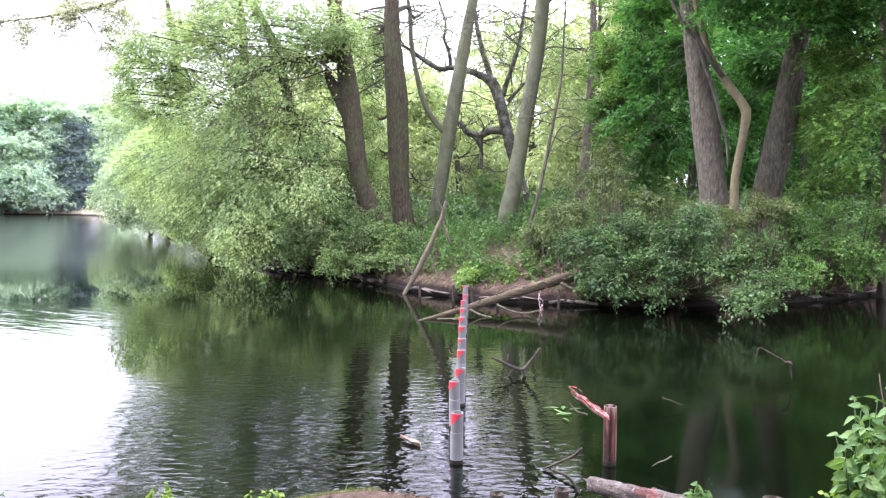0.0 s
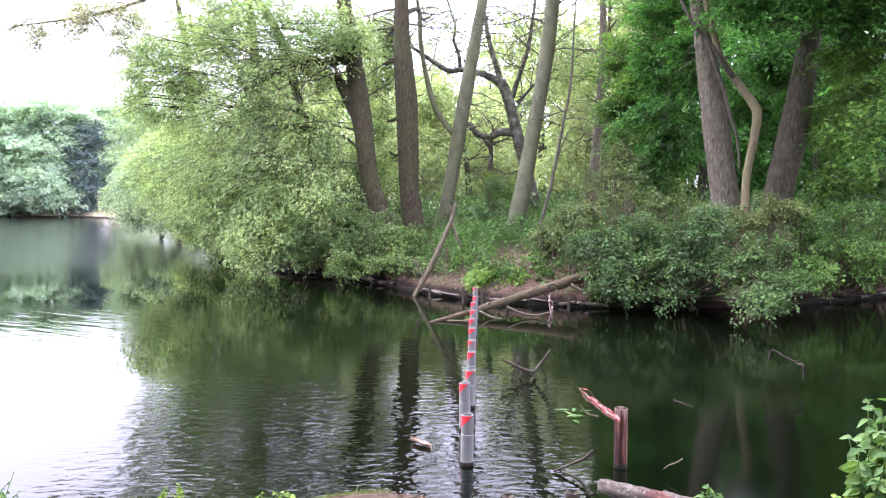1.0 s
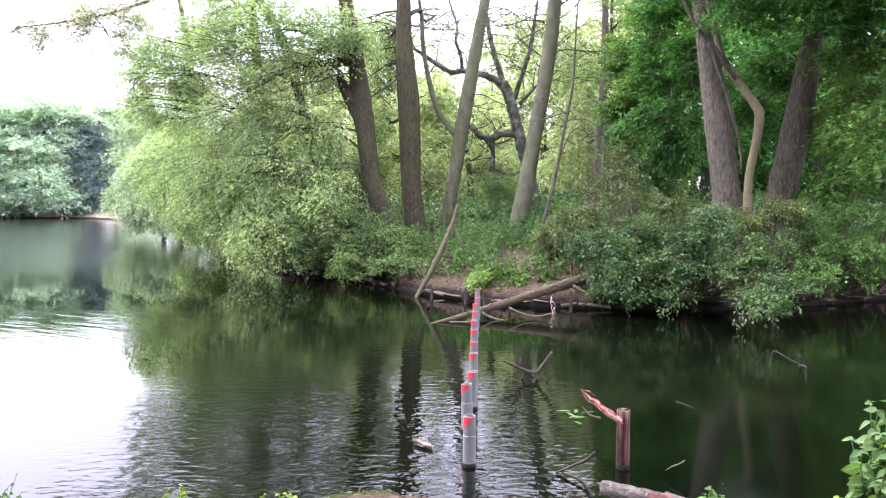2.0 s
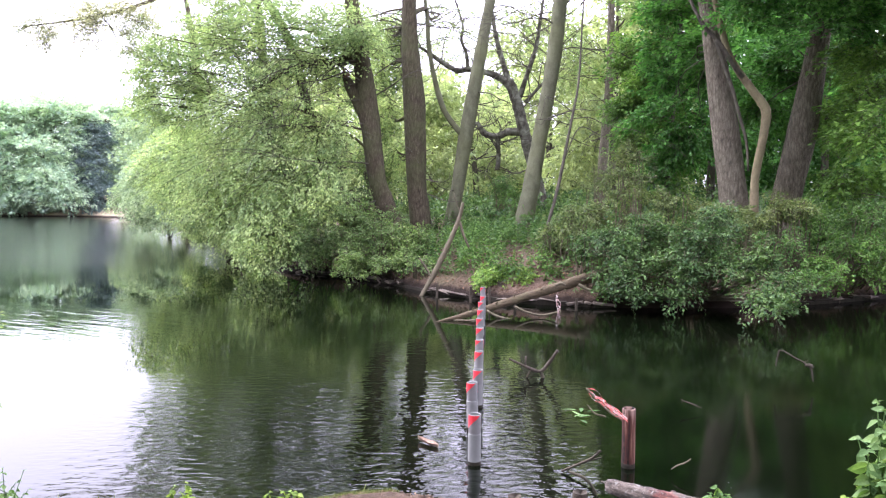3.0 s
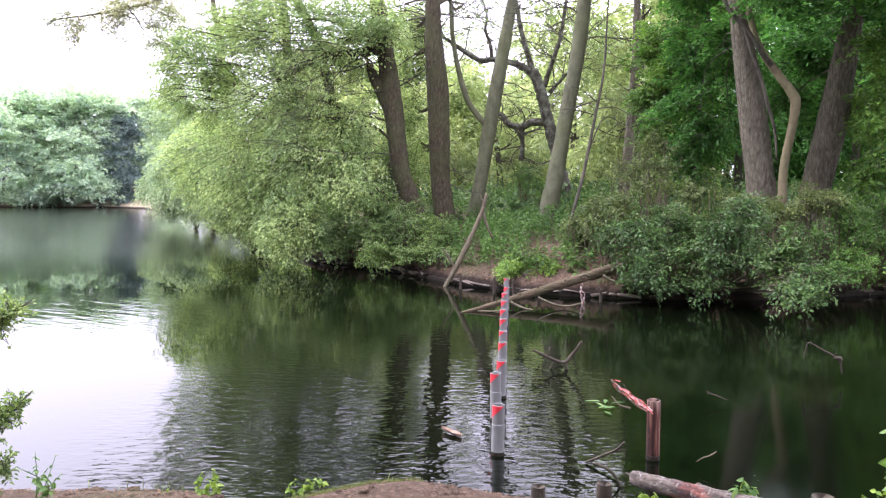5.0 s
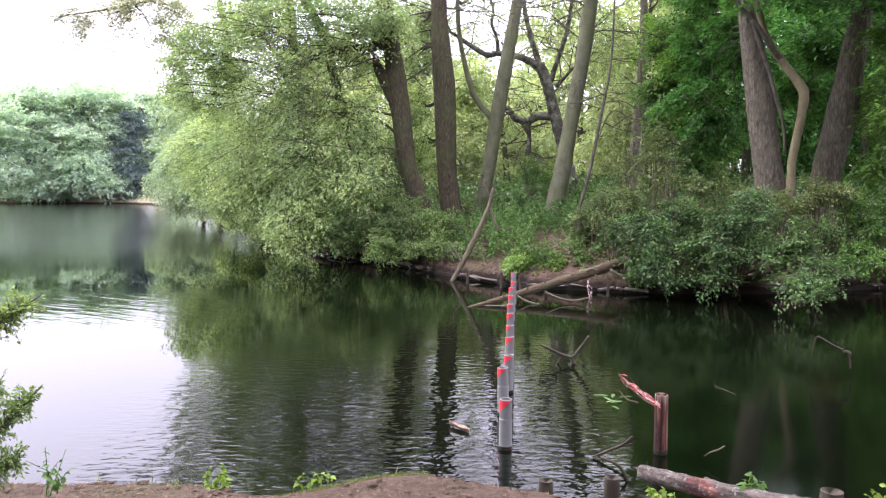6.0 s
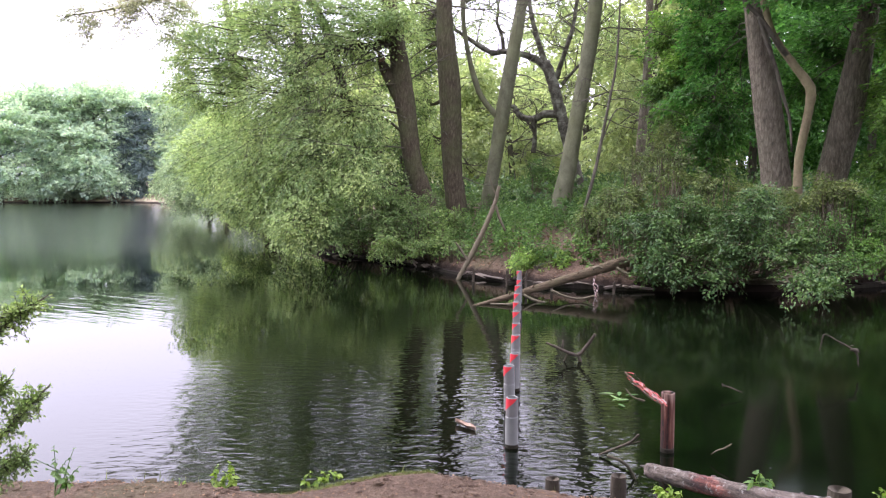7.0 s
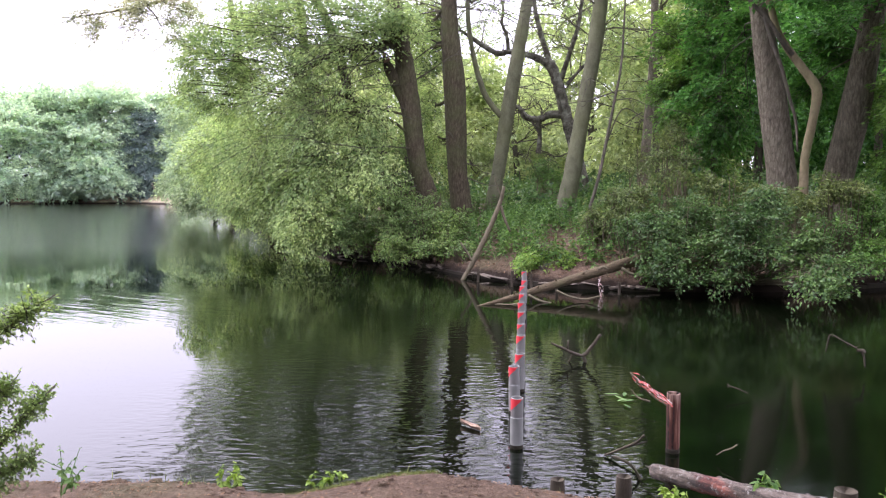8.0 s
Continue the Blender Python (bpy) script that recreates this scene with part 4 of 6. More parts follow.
# a leafy tree close behind the two brown trunks
TH = footed([(-3.40, 27.29, 1.44, 0.110), (-3.38, 27.29, 4.15, 0.090), (-3.35, 27.29, 6.77, 0.060), (-3.34, 27.30, 8.56, 0.030)])
tree("tree", TH, [(-3.93, 26.71, 5.90, 0.80, 26), (-4.74, 26.58, 4.21, 0.80, 28), (-3.76, 26.74, 3.67, 0.80, 30), (-2.67, 27.37, 2.92, 0.65, 24), (-2.84, 27.35, 4.86, 0.60, 22), (-2.59, 27.38, 6.47, 0.60, 22), (-4.86, 26.56, 2.81, 0.80, 28), (-3.47, 26.77, 2.41, 0.70, 26), (-2.00, 27.43, 1.99, 0.50, 18), (-2.48, 27.39, 8.07, 0.60, 18), (-3.17, 27.82, 3.87, 0.60, 20)],
     LEAF_MID, BARK_DEAD, "slim leafy tree of mid-green leaves close behind the brown trunks", rng, leaf=0.10, count=28, dens=1.5, limb=0.025, sides=8, gaps=-0.15)

# ---- lakeside trees hanging over the water ----
TA = footed([(-5.96, 26.33, 1.31, 0.204), (-6.31, 26.25, 3.31, 0.183), (-6.74, 26.14, 5.87, 0.163), (-6.97, 26.09, 8.75, 0.143), (-7.28, 26.00, 11.57, 0.102), (-7.41, 25.96, 13.97, 0.061)])
tree("tree", TA, [(-7.39, 24.41, 7.28, 1.35, 80), (-8.83, 25.52, 6.67, 0.94, 32), (-7.97, 25.80, 4.77, 1.32, 60), (-7.75, 24.30, 3.10, 1.64, 120), (-7.58, 24.87, 9.02, 1.57, 40), (-8.93, 25.48, 9.59, 1.12, 5), (-7.19, 24.99, 11.03, 1.57, 4), (-10.65, 25.36, 6.87, 0.54, 5), (-9.82, 25.15, 7.25, 0.61, 10), (-8.88, 25.50, 8.09, 0.94, 22), (-10.64, 25.90, 7.83, 0.55, 6), (-8.51, 25.63, 8.87, 0.98, 20), (-7.05, 23.46, 2.00, 0.85, 55), (-5.53, 22.12, 1.39, 1.03, 85), (-6.08, 23.22, 0.95, 0.54, 32), (-9.72, 24.12, 7.54, 0.85, 18), (-9.98, 23.79, 6.76, 0.6, 11), (-10.15, 23.5, 6.27, 0.4, 6), (-9.43, 24.23, 6.02, 0.8, 18), (-10.24, 24.99, 5.48, 0.55, 12), (-9.39, 25.31, 5.03, 0.8, 17), (-10.17, 23.93, 5.62, 0.35, 5), (-8.41, 24.81, 5.71, 0.9, 18)],
     LEAF_SPRING, BARK_BROWN, "broad lakeside tree with pale spring-green leaves hanging to the water", rng, leaf=0.095, dens=2.3, gaps=-0.22, limb=0.04)
TB = footed([(-10.13, 32.46, 1.34, 0.205), (-10.65, 32.29, 3.57, 0.205), (-11.14, 32.12, 6.73, 0.180), (-11.41, 32.03, 9.34, 0.128), (-11.69, 31.93, 11.21, 0.077)])
tree("tree", TB, [(-10.84, 29.04, 3.63, 1.75, 110), (-11.51, 31.99, 5.15, 1.03, 38), (-10.92, 31.14, 6.59, 1.10, 36), (-10.14, 28.24, 2.47, 1.13, 60), (-12.23, 31.72, 2.83, 1.03, 45), (-9.44, 27.42, 2.07, 0.77, 40), (-10.76, 31.20, 8.69, 1.15, 26)],
     LEAF_SPRING, BARK_BROWN, "rounded lakeside tree of light green leaves leaning to the lake", rng, leaf=0.10, dens=3.0, gaps=-0.22)
TL = footed([(-10.24, 34.51, 0.61, 0.109), (-10.97, 34.29, 1.29, 0.081), (-11.43, 34.14, 2.34, 0.054)])
tree("tree", TL, [(-10.94, 32.19, 1.26, 0.56, 46), (-8.85, 28.67, 1.12, 0.61, 60), (-10.16, 30.35, 1.17, 0.39, 30), (-11.73, 32.98, 1.27, 0.37, 24), (-13.78, 37.55, 1.41, 0.48, 32), (-10.05, 31.43, 1.71, 0.70, 45), (-6.77, 25.10, 0.92, 0.47, 44), (-16.59, 42.90, 1.19, 0.49, 26)], LEAF_SPRING, BARK_BROWN,
     "low waterside willow trailing pale leaves in the lake", rng, leaf=0.11, dens=1.5)
TF = footed([(-23.29, 59.61, 0.92, 0.193), (-23.42, 59.56, 3.77, 0.193), (-23.52, 59.52, 7.40, 0.097)])
tree("tree", TF, [(-22.82, 57.65, 5.92, 2.10, 60), (-20.98, 56.22, 4.11, 2.04, 60), (-24.63, 59.07, 3.76, 1.69, 50), (-21.78, 58.05, 7.70, 1.87, 50), (-23.75, 57.27, 7.44, 1.68, 44), (-25.01, 57.83, 8.38, 1.33, 22), (-23.55, 57.36, 10.61, 1.31, 20), (-24.09, 57.13, 9.16, 1.31, 20), (-22.34, 56.77, 10.16, 1.56, 30), (-22.30, 55.71, 11.90, 1.18, 10), (-24.76, 56.85, 5.89, 1.22, 30), (-19.57, 54.60, 1.96, 1.53, 50), (-23.71, 57.29, 2.17, 1.40, 40)], LEAF_PALE, BARK_BROWN,
     "light green tree standing back from the lake shore", rng, limb=0.03, leaf=0.2, length=1.5, count=24, dens=1.8, twig=0)
TC = footed([(-18.77, 50.63, 1.28, 0.204), (-19.88, 50.21, 2.96, 0.204), (-20.65, 49.90, 4.49, 0.163), (-20.70, 49.88, 5.25, 0.122)])
tree("tree", TC, [(-15.61, 38.99, 4.16, 1.14, 60), (-14.21, 37.39, 4.93, 1.09, 60), (-18.47, 44.30, 3.40, 1.52, 80), (-20.91, 47.61, 2.68, 1.10, 50), (-16.86, 42.80, 2.37, 1.32, 60), (-19.45, 46.07, 1.84, 1.06, 40), (-18.66, 46.39, 5.22, 1.21, 50), (-15.87, 41.04, 1.35, 0.73, 30)],
     LEAF_PALE, BARK_BROWN, "low round tree of light green leaves on the lake shore", rng, limb=0.035, leaf=0.15, length=1.3, dens=3.0)
TG = footed([(-14.80, 47.50, 1.20, 0.190), (-14.90, 47.40, 3.40, 0.170), (-15.20, 47.20, 5.60, 0.120), (-15.30, 47.10, 7.20, 0.060)])
tree("tree", TG, [(-15.60, 46.40, 2.20, 1.50, 50), (-16.10, 47.40, 4.00, 1.60, 55), (-15.00, 47.80, 5.60, 1.70, 50), (-14.40, 46.60, 3.40, 1.60, 50), (-13.00, 44.40, 2.60, 1.50, 50), (-13.20, 45.60, 4.80, 1.60, 50), (-12.20, 42.40, 3.60, 1.50, 40), (-17.20, 51.00, 3.40, 1.70, 50), (-18.40, 54.00, 4.20, 1.80, 50), (-11.60, 41.00, 5.40, 1.50, 36)],
     LEAF_PALE, BARK_BROWN, "light green tree on the lake shore behind the alder", rng, limb=0.035, leaf=0.16, length=1.3, count=24, dens=1.6, twig=0)
# the bough with small greyish leaves that hangs in against the sky
TO = footed([(-3.69, 24.72, 1.37, 0.170), (-4.58, 24.58, 3.79, 0.151), (-5.59, 24.37, 7.59, 0.132), (-6.94, 24.02, 9.31, 0.113), (-8.27, 22.90, 8.75, 0.075), (-9.20, 22.00, 8.05, 0.055), (-10.00, 21.30, 7.55, 0.040), (-10.80, 20.60, 7.20, 0.026), (-11.60, 19.90, 6.90, 0.012)])
tree("tree", TO, [(-9.28, 21.59, 7.4, 0.75, 26), (-9.8, 21.25, 7.18, 0.7, 26), (-10.3, 20.9, 7.27, 0.6, 22), (-10.71, 20.58, 7.13, 0.5, 18), (-10.99, 20.32, 6.77, 0.4, 13), (-10.6, 20.64, 6.75, 0.45, 15), (-11.2, 20.09, 6.47, 0.22, 6), (-11.3, 20.04, 7.09, 0.45, 13), (-11.61, 19.86, 6.84, 0.25, 6), (-9.54, 21.37, 6.69, 0.4, 12), (-10.12, 20.99, 6.66, 0.35, 9), (-10.02, 21.04, 7.53, 0.7, 20), (-9.08, 21.57, 8.03, 1.0, 30), (-10.45, 20.94, 7.9, 0.9, 24)],
     LEAF_BRONZE, BARK_BROWN, "tree with thin bronze-grey leaves on a bough reaching over the lake", rng, leaf=0.064, count=20, length=0.6, dens=2.3, limb=0.03, subs=6, twig=0.006)

# ---- wood behind the trunks ----


def wood_tree(az, dist, top, rng):
    """A leafy woodland tree at a bearing in degrees, crowned from the brush up to its top."""
    x, y = dist * math.sin(radians(az)), dist * math.cos(radians(az))
    g = ground_z(x, y)
    lean = rng.normal(0, 0.5, 2)
    trunk = [(x, y, g - 0.2, 0.2), (x + lean[0] * 0.4, y + lean[1] * 0.4, g + (top - g) * 0.45, 0.14), (x + lean[0], y + lean[1], top - 0.8, 0.04)]
    blobs, z = [], g + 1.0
    while z < top - 0.8:
        k = (z - g) / (top - g)
        for _ in range(2):
            wide = (dist / 42.0) * (1.9 if -8 < az < 4.5 else 2.6) * math.sin(math.pi * (0.25 + 0.65 * k))
            a, r = rng.uniform(0, 6.28), rng.uniform(1.1, 1.8) * max(1.0, dist / 55.0)
            blobs.append((x + lean[0] * k + wide * math.cos(a), y + lean[1] * k + wide * 0.6 * math.sin(a), z + rng.uniform(-0.4, 0.4), r, int(26 * min(r, 1.8) ** 2)))
        z += rng.uniform(1.0, 1.5)
    deep = az > 15
    tree("tree", trunk, blobs, LEAF_DEEP if deep else LEAF_WOOD, BARK_DEAD, "deep green woodland tree deeper in the wood" if deep else "yellow-green woodland tree deeper in the wood", rng, leaf=0.26 * max(1.0, dist / 45.0), length=1.35, count=14, limb=0.05, twig=0, dens=0.68,
         group="woodland trees behind the bank", sides=8, subs=2)


for ring, dist in enumerate((36.0, 42.0, 49.0, 58.0, 74.0)):
    step = math.degrees(4.2 / dist)
    az = -22.0 + ring
    while az < 37:
        d, a = dist + rng.uniform(-2.5, 2.5), az + rng.uniform(-1, 1)
        x, y = d * math.sin(radians(a)), d * math.cos(radians(a))
        gap = -8.0 < a < 4.5
        if (ring == 0 and a < 11) or (ring == 4 and not -12 < a < 12):
            az += step
            continue
        top = 2.3 + d * (rng.uniform(0.12, 0.15) if ring == 2 and a < 11 else rng.uniform(0.135, 0.165) if gap and ring == 4 else rng.uniform(0.15, 0.185) if gap else rng.uniform(0.17, 0.205) if a < -9 else 0.26 if a < 10 else rng.uniform(0.26, 0.36))
        if float(shore_distance(np.array([x]), np.array([y]))[0]) > 2.5:
            wood_tree(a, d, min(top, 15.5), rng)
        az += step * (1.0 if gap or ring < 2 else 1.35) * (2.0 if ring == 4 else 1.0)

# ---- unseen trees added behind the near bank, blocking light from there ----
for k in range(10):
    x, y = -17 + 4.3 * k + rng.uniform(-1, 1), -6.5 - rng.uniform(0, 4) - 0.10 * abs(k - 4.5) ** 2
    g0 = ground_z(x, y)
    blobs = [(x + rng.uniform(-2, 2), y + rng.uniform(-1.5, 2.5), z, rng.uniform(1.9, 2.6), 55) for z in np.arange(2.2, 13.5, 1.25)]
    tree("tree", [(x, y, g0 - 0.2, 0.3), (x + 0.2, y, 6, 0.22), (x, y + 0.3, 13, 0.06)], blobs, LEAF_DEEP, BARK_OAK, "unseen dense green tree added behind the bank to block light", rng,
         leaf=0.58, length=1.7, count=8, sides=10, subs=1, twig=0, group="trees behind the bank")

# ---- far shore ----
FAR = [([(-60.33, 109.48, 0.68, 0.283), (-60.31, 109.49, 5.11, 0.283), (-60.16, 109.58, 13.56, 0.189)], [(-59.89, 109.72, 13.57, 4.95, 120), (-60.09, 105.03, 8.27, 4.31, 100), (-57.03, 108.98, 9.28, 4.38, 100), (-57.32, 104.29, 4.17, 4.24, 90), (-62.94, 110.31, 12.39, 4.31, 70), (-60.17, 112.98, 16.90, 3.28, 50), (-61.59, 102.99, 4.97, 3.80, 80), (-55.69, 105.17, 3.76, 2.51, 40), (-60.48, 111.68, 14.19, 4.02, 70)]),
       ([(-67.91, 107.32, 0.74, 0.287), (-67.88, 107.34, 5.11, 0.287), (-67.76, 107.42, 11.78, 0.192)], [(-67.45, 107.61, 13.46, 4.53, 90), (-64.62, 107.01, 10.06, 3.96, 80), (-66.74, 103.32, 7.43, 4.38, 80), (-64.01, 102.69, 3.38, 3.35, 60), (-71.46, 109.80, 14.56, 3.63, 60), (-69.14, 107.72, 15.0, 4.0, 60), (-63.96, 110.88, 15.0, 4.0, 60), (-66.62, 109.3, 14.6, 4.0, 60)]),
       ([(-69.62, 101.41, 0.85, 0.278), (-69.63, 101.40, 4.99, 0.278), (-69.51, 101.48, 11.32, 0.186)], [(-68.38, 99.83, 11.17, 3.83, 90), (-72.28, 101.99, 12.98, 4.46, 80), (-66.96, 98.38, 4.14, 3.30, 70), (-70.80, 98.13, 4.93, 4.79, 80), (-73.36, 106.11, 15.03, 3.58, 60)]),
       ([(-51.69, 113.82, 0.58, 0.283), (-51.55, 113.88, 5.15, 0.283), (-51.34, 113.97, 12.14, 0.189)], [(-51.34, 113.97, 12.14, 3.96, 80), (-52.15, 111.40, 6.81, 2.92, 50), (-48.35, 110.92, 7.62, 3.83, 70), (-49.00, 117.17, 14.15, 4.02, 70), (-47.02, 107.14, 3.15, 1.94, 30), (-52.96, 114.33, 9.56, 3.80, 80), (-49.08, 112.79, 5.11, 3.71, 70), (-52.52, 116.73, 14.15, 3.86, 60), (-56.91, 110.17, 14.6, 3.4, 50), (-54.98, 113.37, 15.2, 3.4, 60), (-52.05, 114.75, 14.4, 3.2, 50), (-49.01, 116.08, 13.3, 3.0, 50)]),
       ([(-85.62, 108.24, 0.79, 0.312), (-85.44, 108.38, 5.25, 0.312), (-85.17, 108.59, 12.07, 0.208)], [(-79.71, 103.97, 13.26, 5.19, 80), (-81.90, 102.25, 11.52, 6.23, 90), (-75.17, 97.36, 4.17, 4.87, 80), (-79.86, 96.17, 4.94, 5.94, 80)])]
for trunk, blobs in FAR:
    tree("tree", footed(trunk), blobs, LEAF_HAZED, BARK_BROWN, "broadleaf tree with haze-tinted leaves on the far lake shore", rng, leaf=0.46, length=2.4, count=23, limb=0.2, dens=2.1, group="trees on the far shore", sides=8, clump=9, squash=(1.1, 1.1, 0.5), droop=0.04, tilt=0.5, gaps=-0.18, twig=0)
# backing tree added behind; its dark blue paints the shaded gaps between crowns
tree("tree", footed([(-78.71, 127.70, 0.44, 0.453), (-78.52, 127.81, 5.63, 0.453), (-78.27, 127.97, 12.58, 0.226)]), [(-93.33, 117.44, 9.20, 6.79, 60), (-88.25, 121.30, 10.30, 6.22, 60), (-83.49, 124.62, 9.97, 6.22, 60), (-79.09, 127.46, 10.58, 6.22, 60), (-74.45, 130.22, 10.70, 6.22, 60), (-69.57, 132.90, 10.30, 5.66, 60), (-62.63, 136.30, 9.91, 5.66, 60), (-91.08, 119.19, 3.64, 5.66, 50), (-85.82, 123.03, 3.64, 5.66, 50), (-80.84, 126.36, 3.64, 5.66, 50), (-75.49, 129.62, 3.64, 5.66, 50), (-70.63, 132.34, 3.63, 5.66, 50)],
     LEAF_NEEDLE_HAZED, BARK_BROWN, "added dark backing tree coloured as the hazy shade between far trees", rng, leaf=0.9, length=3.0, count=16, limb=0.2, dens=1.3, sides=8, twig=0, gaps=-0.6, subs=1)
for x0, x1, y0 in ((-94, -78, 108.5), (-80, -70, 106.8), (-71, -62, 107.0), (-63, -59, 107.5), (-41, -36, 97), (-34, -27, 86), (-26, -20, 72), (-19, -13, 58), (-13, -9, 44), (-9.5, -6.5, 33)):
    n = 5
    blobs = [(x0 + (x1 - x0) * (k + 0.5) / n, y0 + rng.uniform(-0.5, 1.5), rng.uniform(0.9, 2.2) * min(1, y0 / 70), rng.uniform(1.6, 2.6) * min(1, y0 / 75), 60) for k in range(n)]
    bush("bush", (x0 / 2 + x1 / 2, y0 + 1, ground_z(x0 / 2 + x1 / 2, y0 + 1)), blobs, LEAF_HAZED if y0 > 90 else LEAF_SPRING, BARK_DEAD, "low leafy bush along the lake shore", rng,
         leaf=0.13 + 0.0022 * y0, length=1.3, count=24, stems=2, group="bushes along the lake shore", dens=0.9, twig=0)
tree("conifer", footed([(-53.92, 109.44, 0.66, 0.276), (-53.76, 109.52, 5.91, 0.276), (-53.65, 109.57, 13.48, 0.092)]), [(-53.55, 109.62, 12.22, 2.13, 50), (-53.78, 109.51, 9.70, 3.09, 80), (-53.49, 109.09, 7.16, 3.27, 90), (-53.50, 108.53, 4.62, 3.35, 90), (-54.02, 107.71, 2.94, 2.86, 60)], LEAF_NEEDLE_HAZED, BARK_BROWN,
     "dark conifer with haze-tinted needles on the far lake shore", rng, leaf=0.40, length=2.0, count=30, limb=0.15, dens=2.0, sides=8, slim=0.35, droop=0.5, twig=0)

# ---- bushes on the far bank ----
HEDGE = [("dull green bramble bush hanging over the dark water", LEAF_GREY, [(3.51, 16.22, 1.26, 0.69, 80), (4.33, 16.23, 1.53, 0.76, 85), (3.53, 15.50, 0.84, 0.43, 50), (3.06, 17.02, 1.29, 0.52, 46), (3.14, 15.58, 0.56, 0.24, 24), (3.65, 15.16, 0.57, 0.26, 28), (4.39, 15.07, 0.63, 0.31, 30), (4.13, 15.45, 0.96, 0.43, 44)]),
         ("dense green bramble bush trailing into the pond", LEAF_GREY, [(5.06, 15.59, 1.41, 0.64, 75), (5.62, 14.87, 1.29, 0.66, 80), (5.60, 14.23, 0.81, 0.39, 46), (4.62, 15.21, 1.04, 0.34, 34), (5.95, 14.19, 0.81, 0.35, 40), (5.46, 13.86, 0.58, 0.18, 20), (5.67, 13.66, 0.57, 0.19, 22), (5.81, 13.49, 0.47, 0.10, 10), (5.44, 16.10, 1.77, 0.62, 58)]),
         ("fresh green leafy bush at the water's edge", LEAF_BANK, [(7.54, 16.56, 1.24, 0.58, 70), (8.28, 16.65, 1.11, 0.56, 65), (9.15, 16.87, 1.09, 0.61, 65), (10.07, 17.04, 1.08, 0.63, 60), (8.36, 17.61, 1.81, 0.66, 65), (9.32, 17.69, 1.74, 0.75, 65), (10.22, 17.76, 1.73, 0.77, 60), (7.40, 17.06, 1.39, 0.42, 40), (7.27, 15.80, 0.71, 0.21, 16), (7.68, 15.83, 0.76, 0.24, 18)]),
         ("olive-green shrub among the trunks", LEAF_OLIVE, [(3.19, 18.52, 1.87, 0.71, 65), (4.55, 18.65, 2.20, 0.80, 75), (5.60, 18.15, 2.13, 0.65, 55), (2.37, 18.44, 1.39, 0.53, 40), (4.31, 20.04, 2.71, 0.70, 50), (6.41, 17.88, 1.94, 0.49, 50), (6.82, 17.30, 1.82, 0.42, 40), (7.59, 17.41, 2.07, 0.49, 45), (4.76, 21.47, 3.52, 0.60, 34), (3.87, 21.65, 2.99, 0.56, 30)]),
         ("dark green shrub at the foot of the leaning tree", LEAF_MID, [(-4.07, 21.62, 1.27, 1.00, 80), (-2.74, 21.63, 0.99, 0.82, 60), (-3.11, 20.77, 0.57, 0.60, 45), (-4.76, 21.68, 0.98, 0.67, 45), (-1.83, 20.72, 0.89, 0.60, 40), (-2.14, 19.88, 0.57, 0.33, 20), (-3.01, 21.29, 1.63, 0.68, 46), (-2.08, 21.20, 1.37, 0.55, 36), (-1.24, 20.86, 1.16, 0.44, 28), (-3.24, 21.76, 2.22, 0.56, 30), (-1.07, 19.77, 0.73, 0.30, 18), (-2.91, 22.41, 1.93, 0.50, 40), (-2.34, 22.28, 1.59, 0.42, 34), (-1.71, 22.23, 1.43, 0.36, 28), (-1.19, 21.97, 1.27, 0.32, 22), (-1.98, 22.51, 1.96, 0.30, 16), (-3.11, 21.98, 1.39, 0.50, 36)]),
         ("small dark green bush behind the trunks", LEAF_HERB, [(1.46, 26.96, 2.92, 0.53, 36), (1.79, 26.44, 2.38, 0.60, 44), (1.22, 25.97, 1.99, 0.55, 36), (2.18, 25.90, 1.99, 0.51, 30)])]
for label, mat, blobs in HEDGE:
    x, y = blobs[0][0], blobs[0][1]
    bush("bush", (x, y + 0.6, ground_z(x, y + 0.6)), clumps(blobs, rng, 8, 0.38), mat, WOOD_GREY, label, rng, leaf=0.07, length=0.6, count=34, droop=0.12, dens=1.75, shell=0.75, stems=2, sag=0.16, twig=0.006, tilt=0.3, slim=0.66)
b = [(1.01, 17.97, 0.70, 0.43, 220), (1.37, 17.74, 0.53, 0.30, 90), (0.71, 17.78, 0.52, 0.27, 70), (0.99, 17.47, 0.40, 0.26, 70)]
bush("bush", (b[0][0], b[0][1], ground_z(b[0][0], b[0][1])), b, LEAF_LIME, BARK_DEAD, "small bright yellow-green bush on the bare bank", rng, leaf=0.08, length=0.4, count=22)

# ---- posts across the water ----
POST_R = 0.053


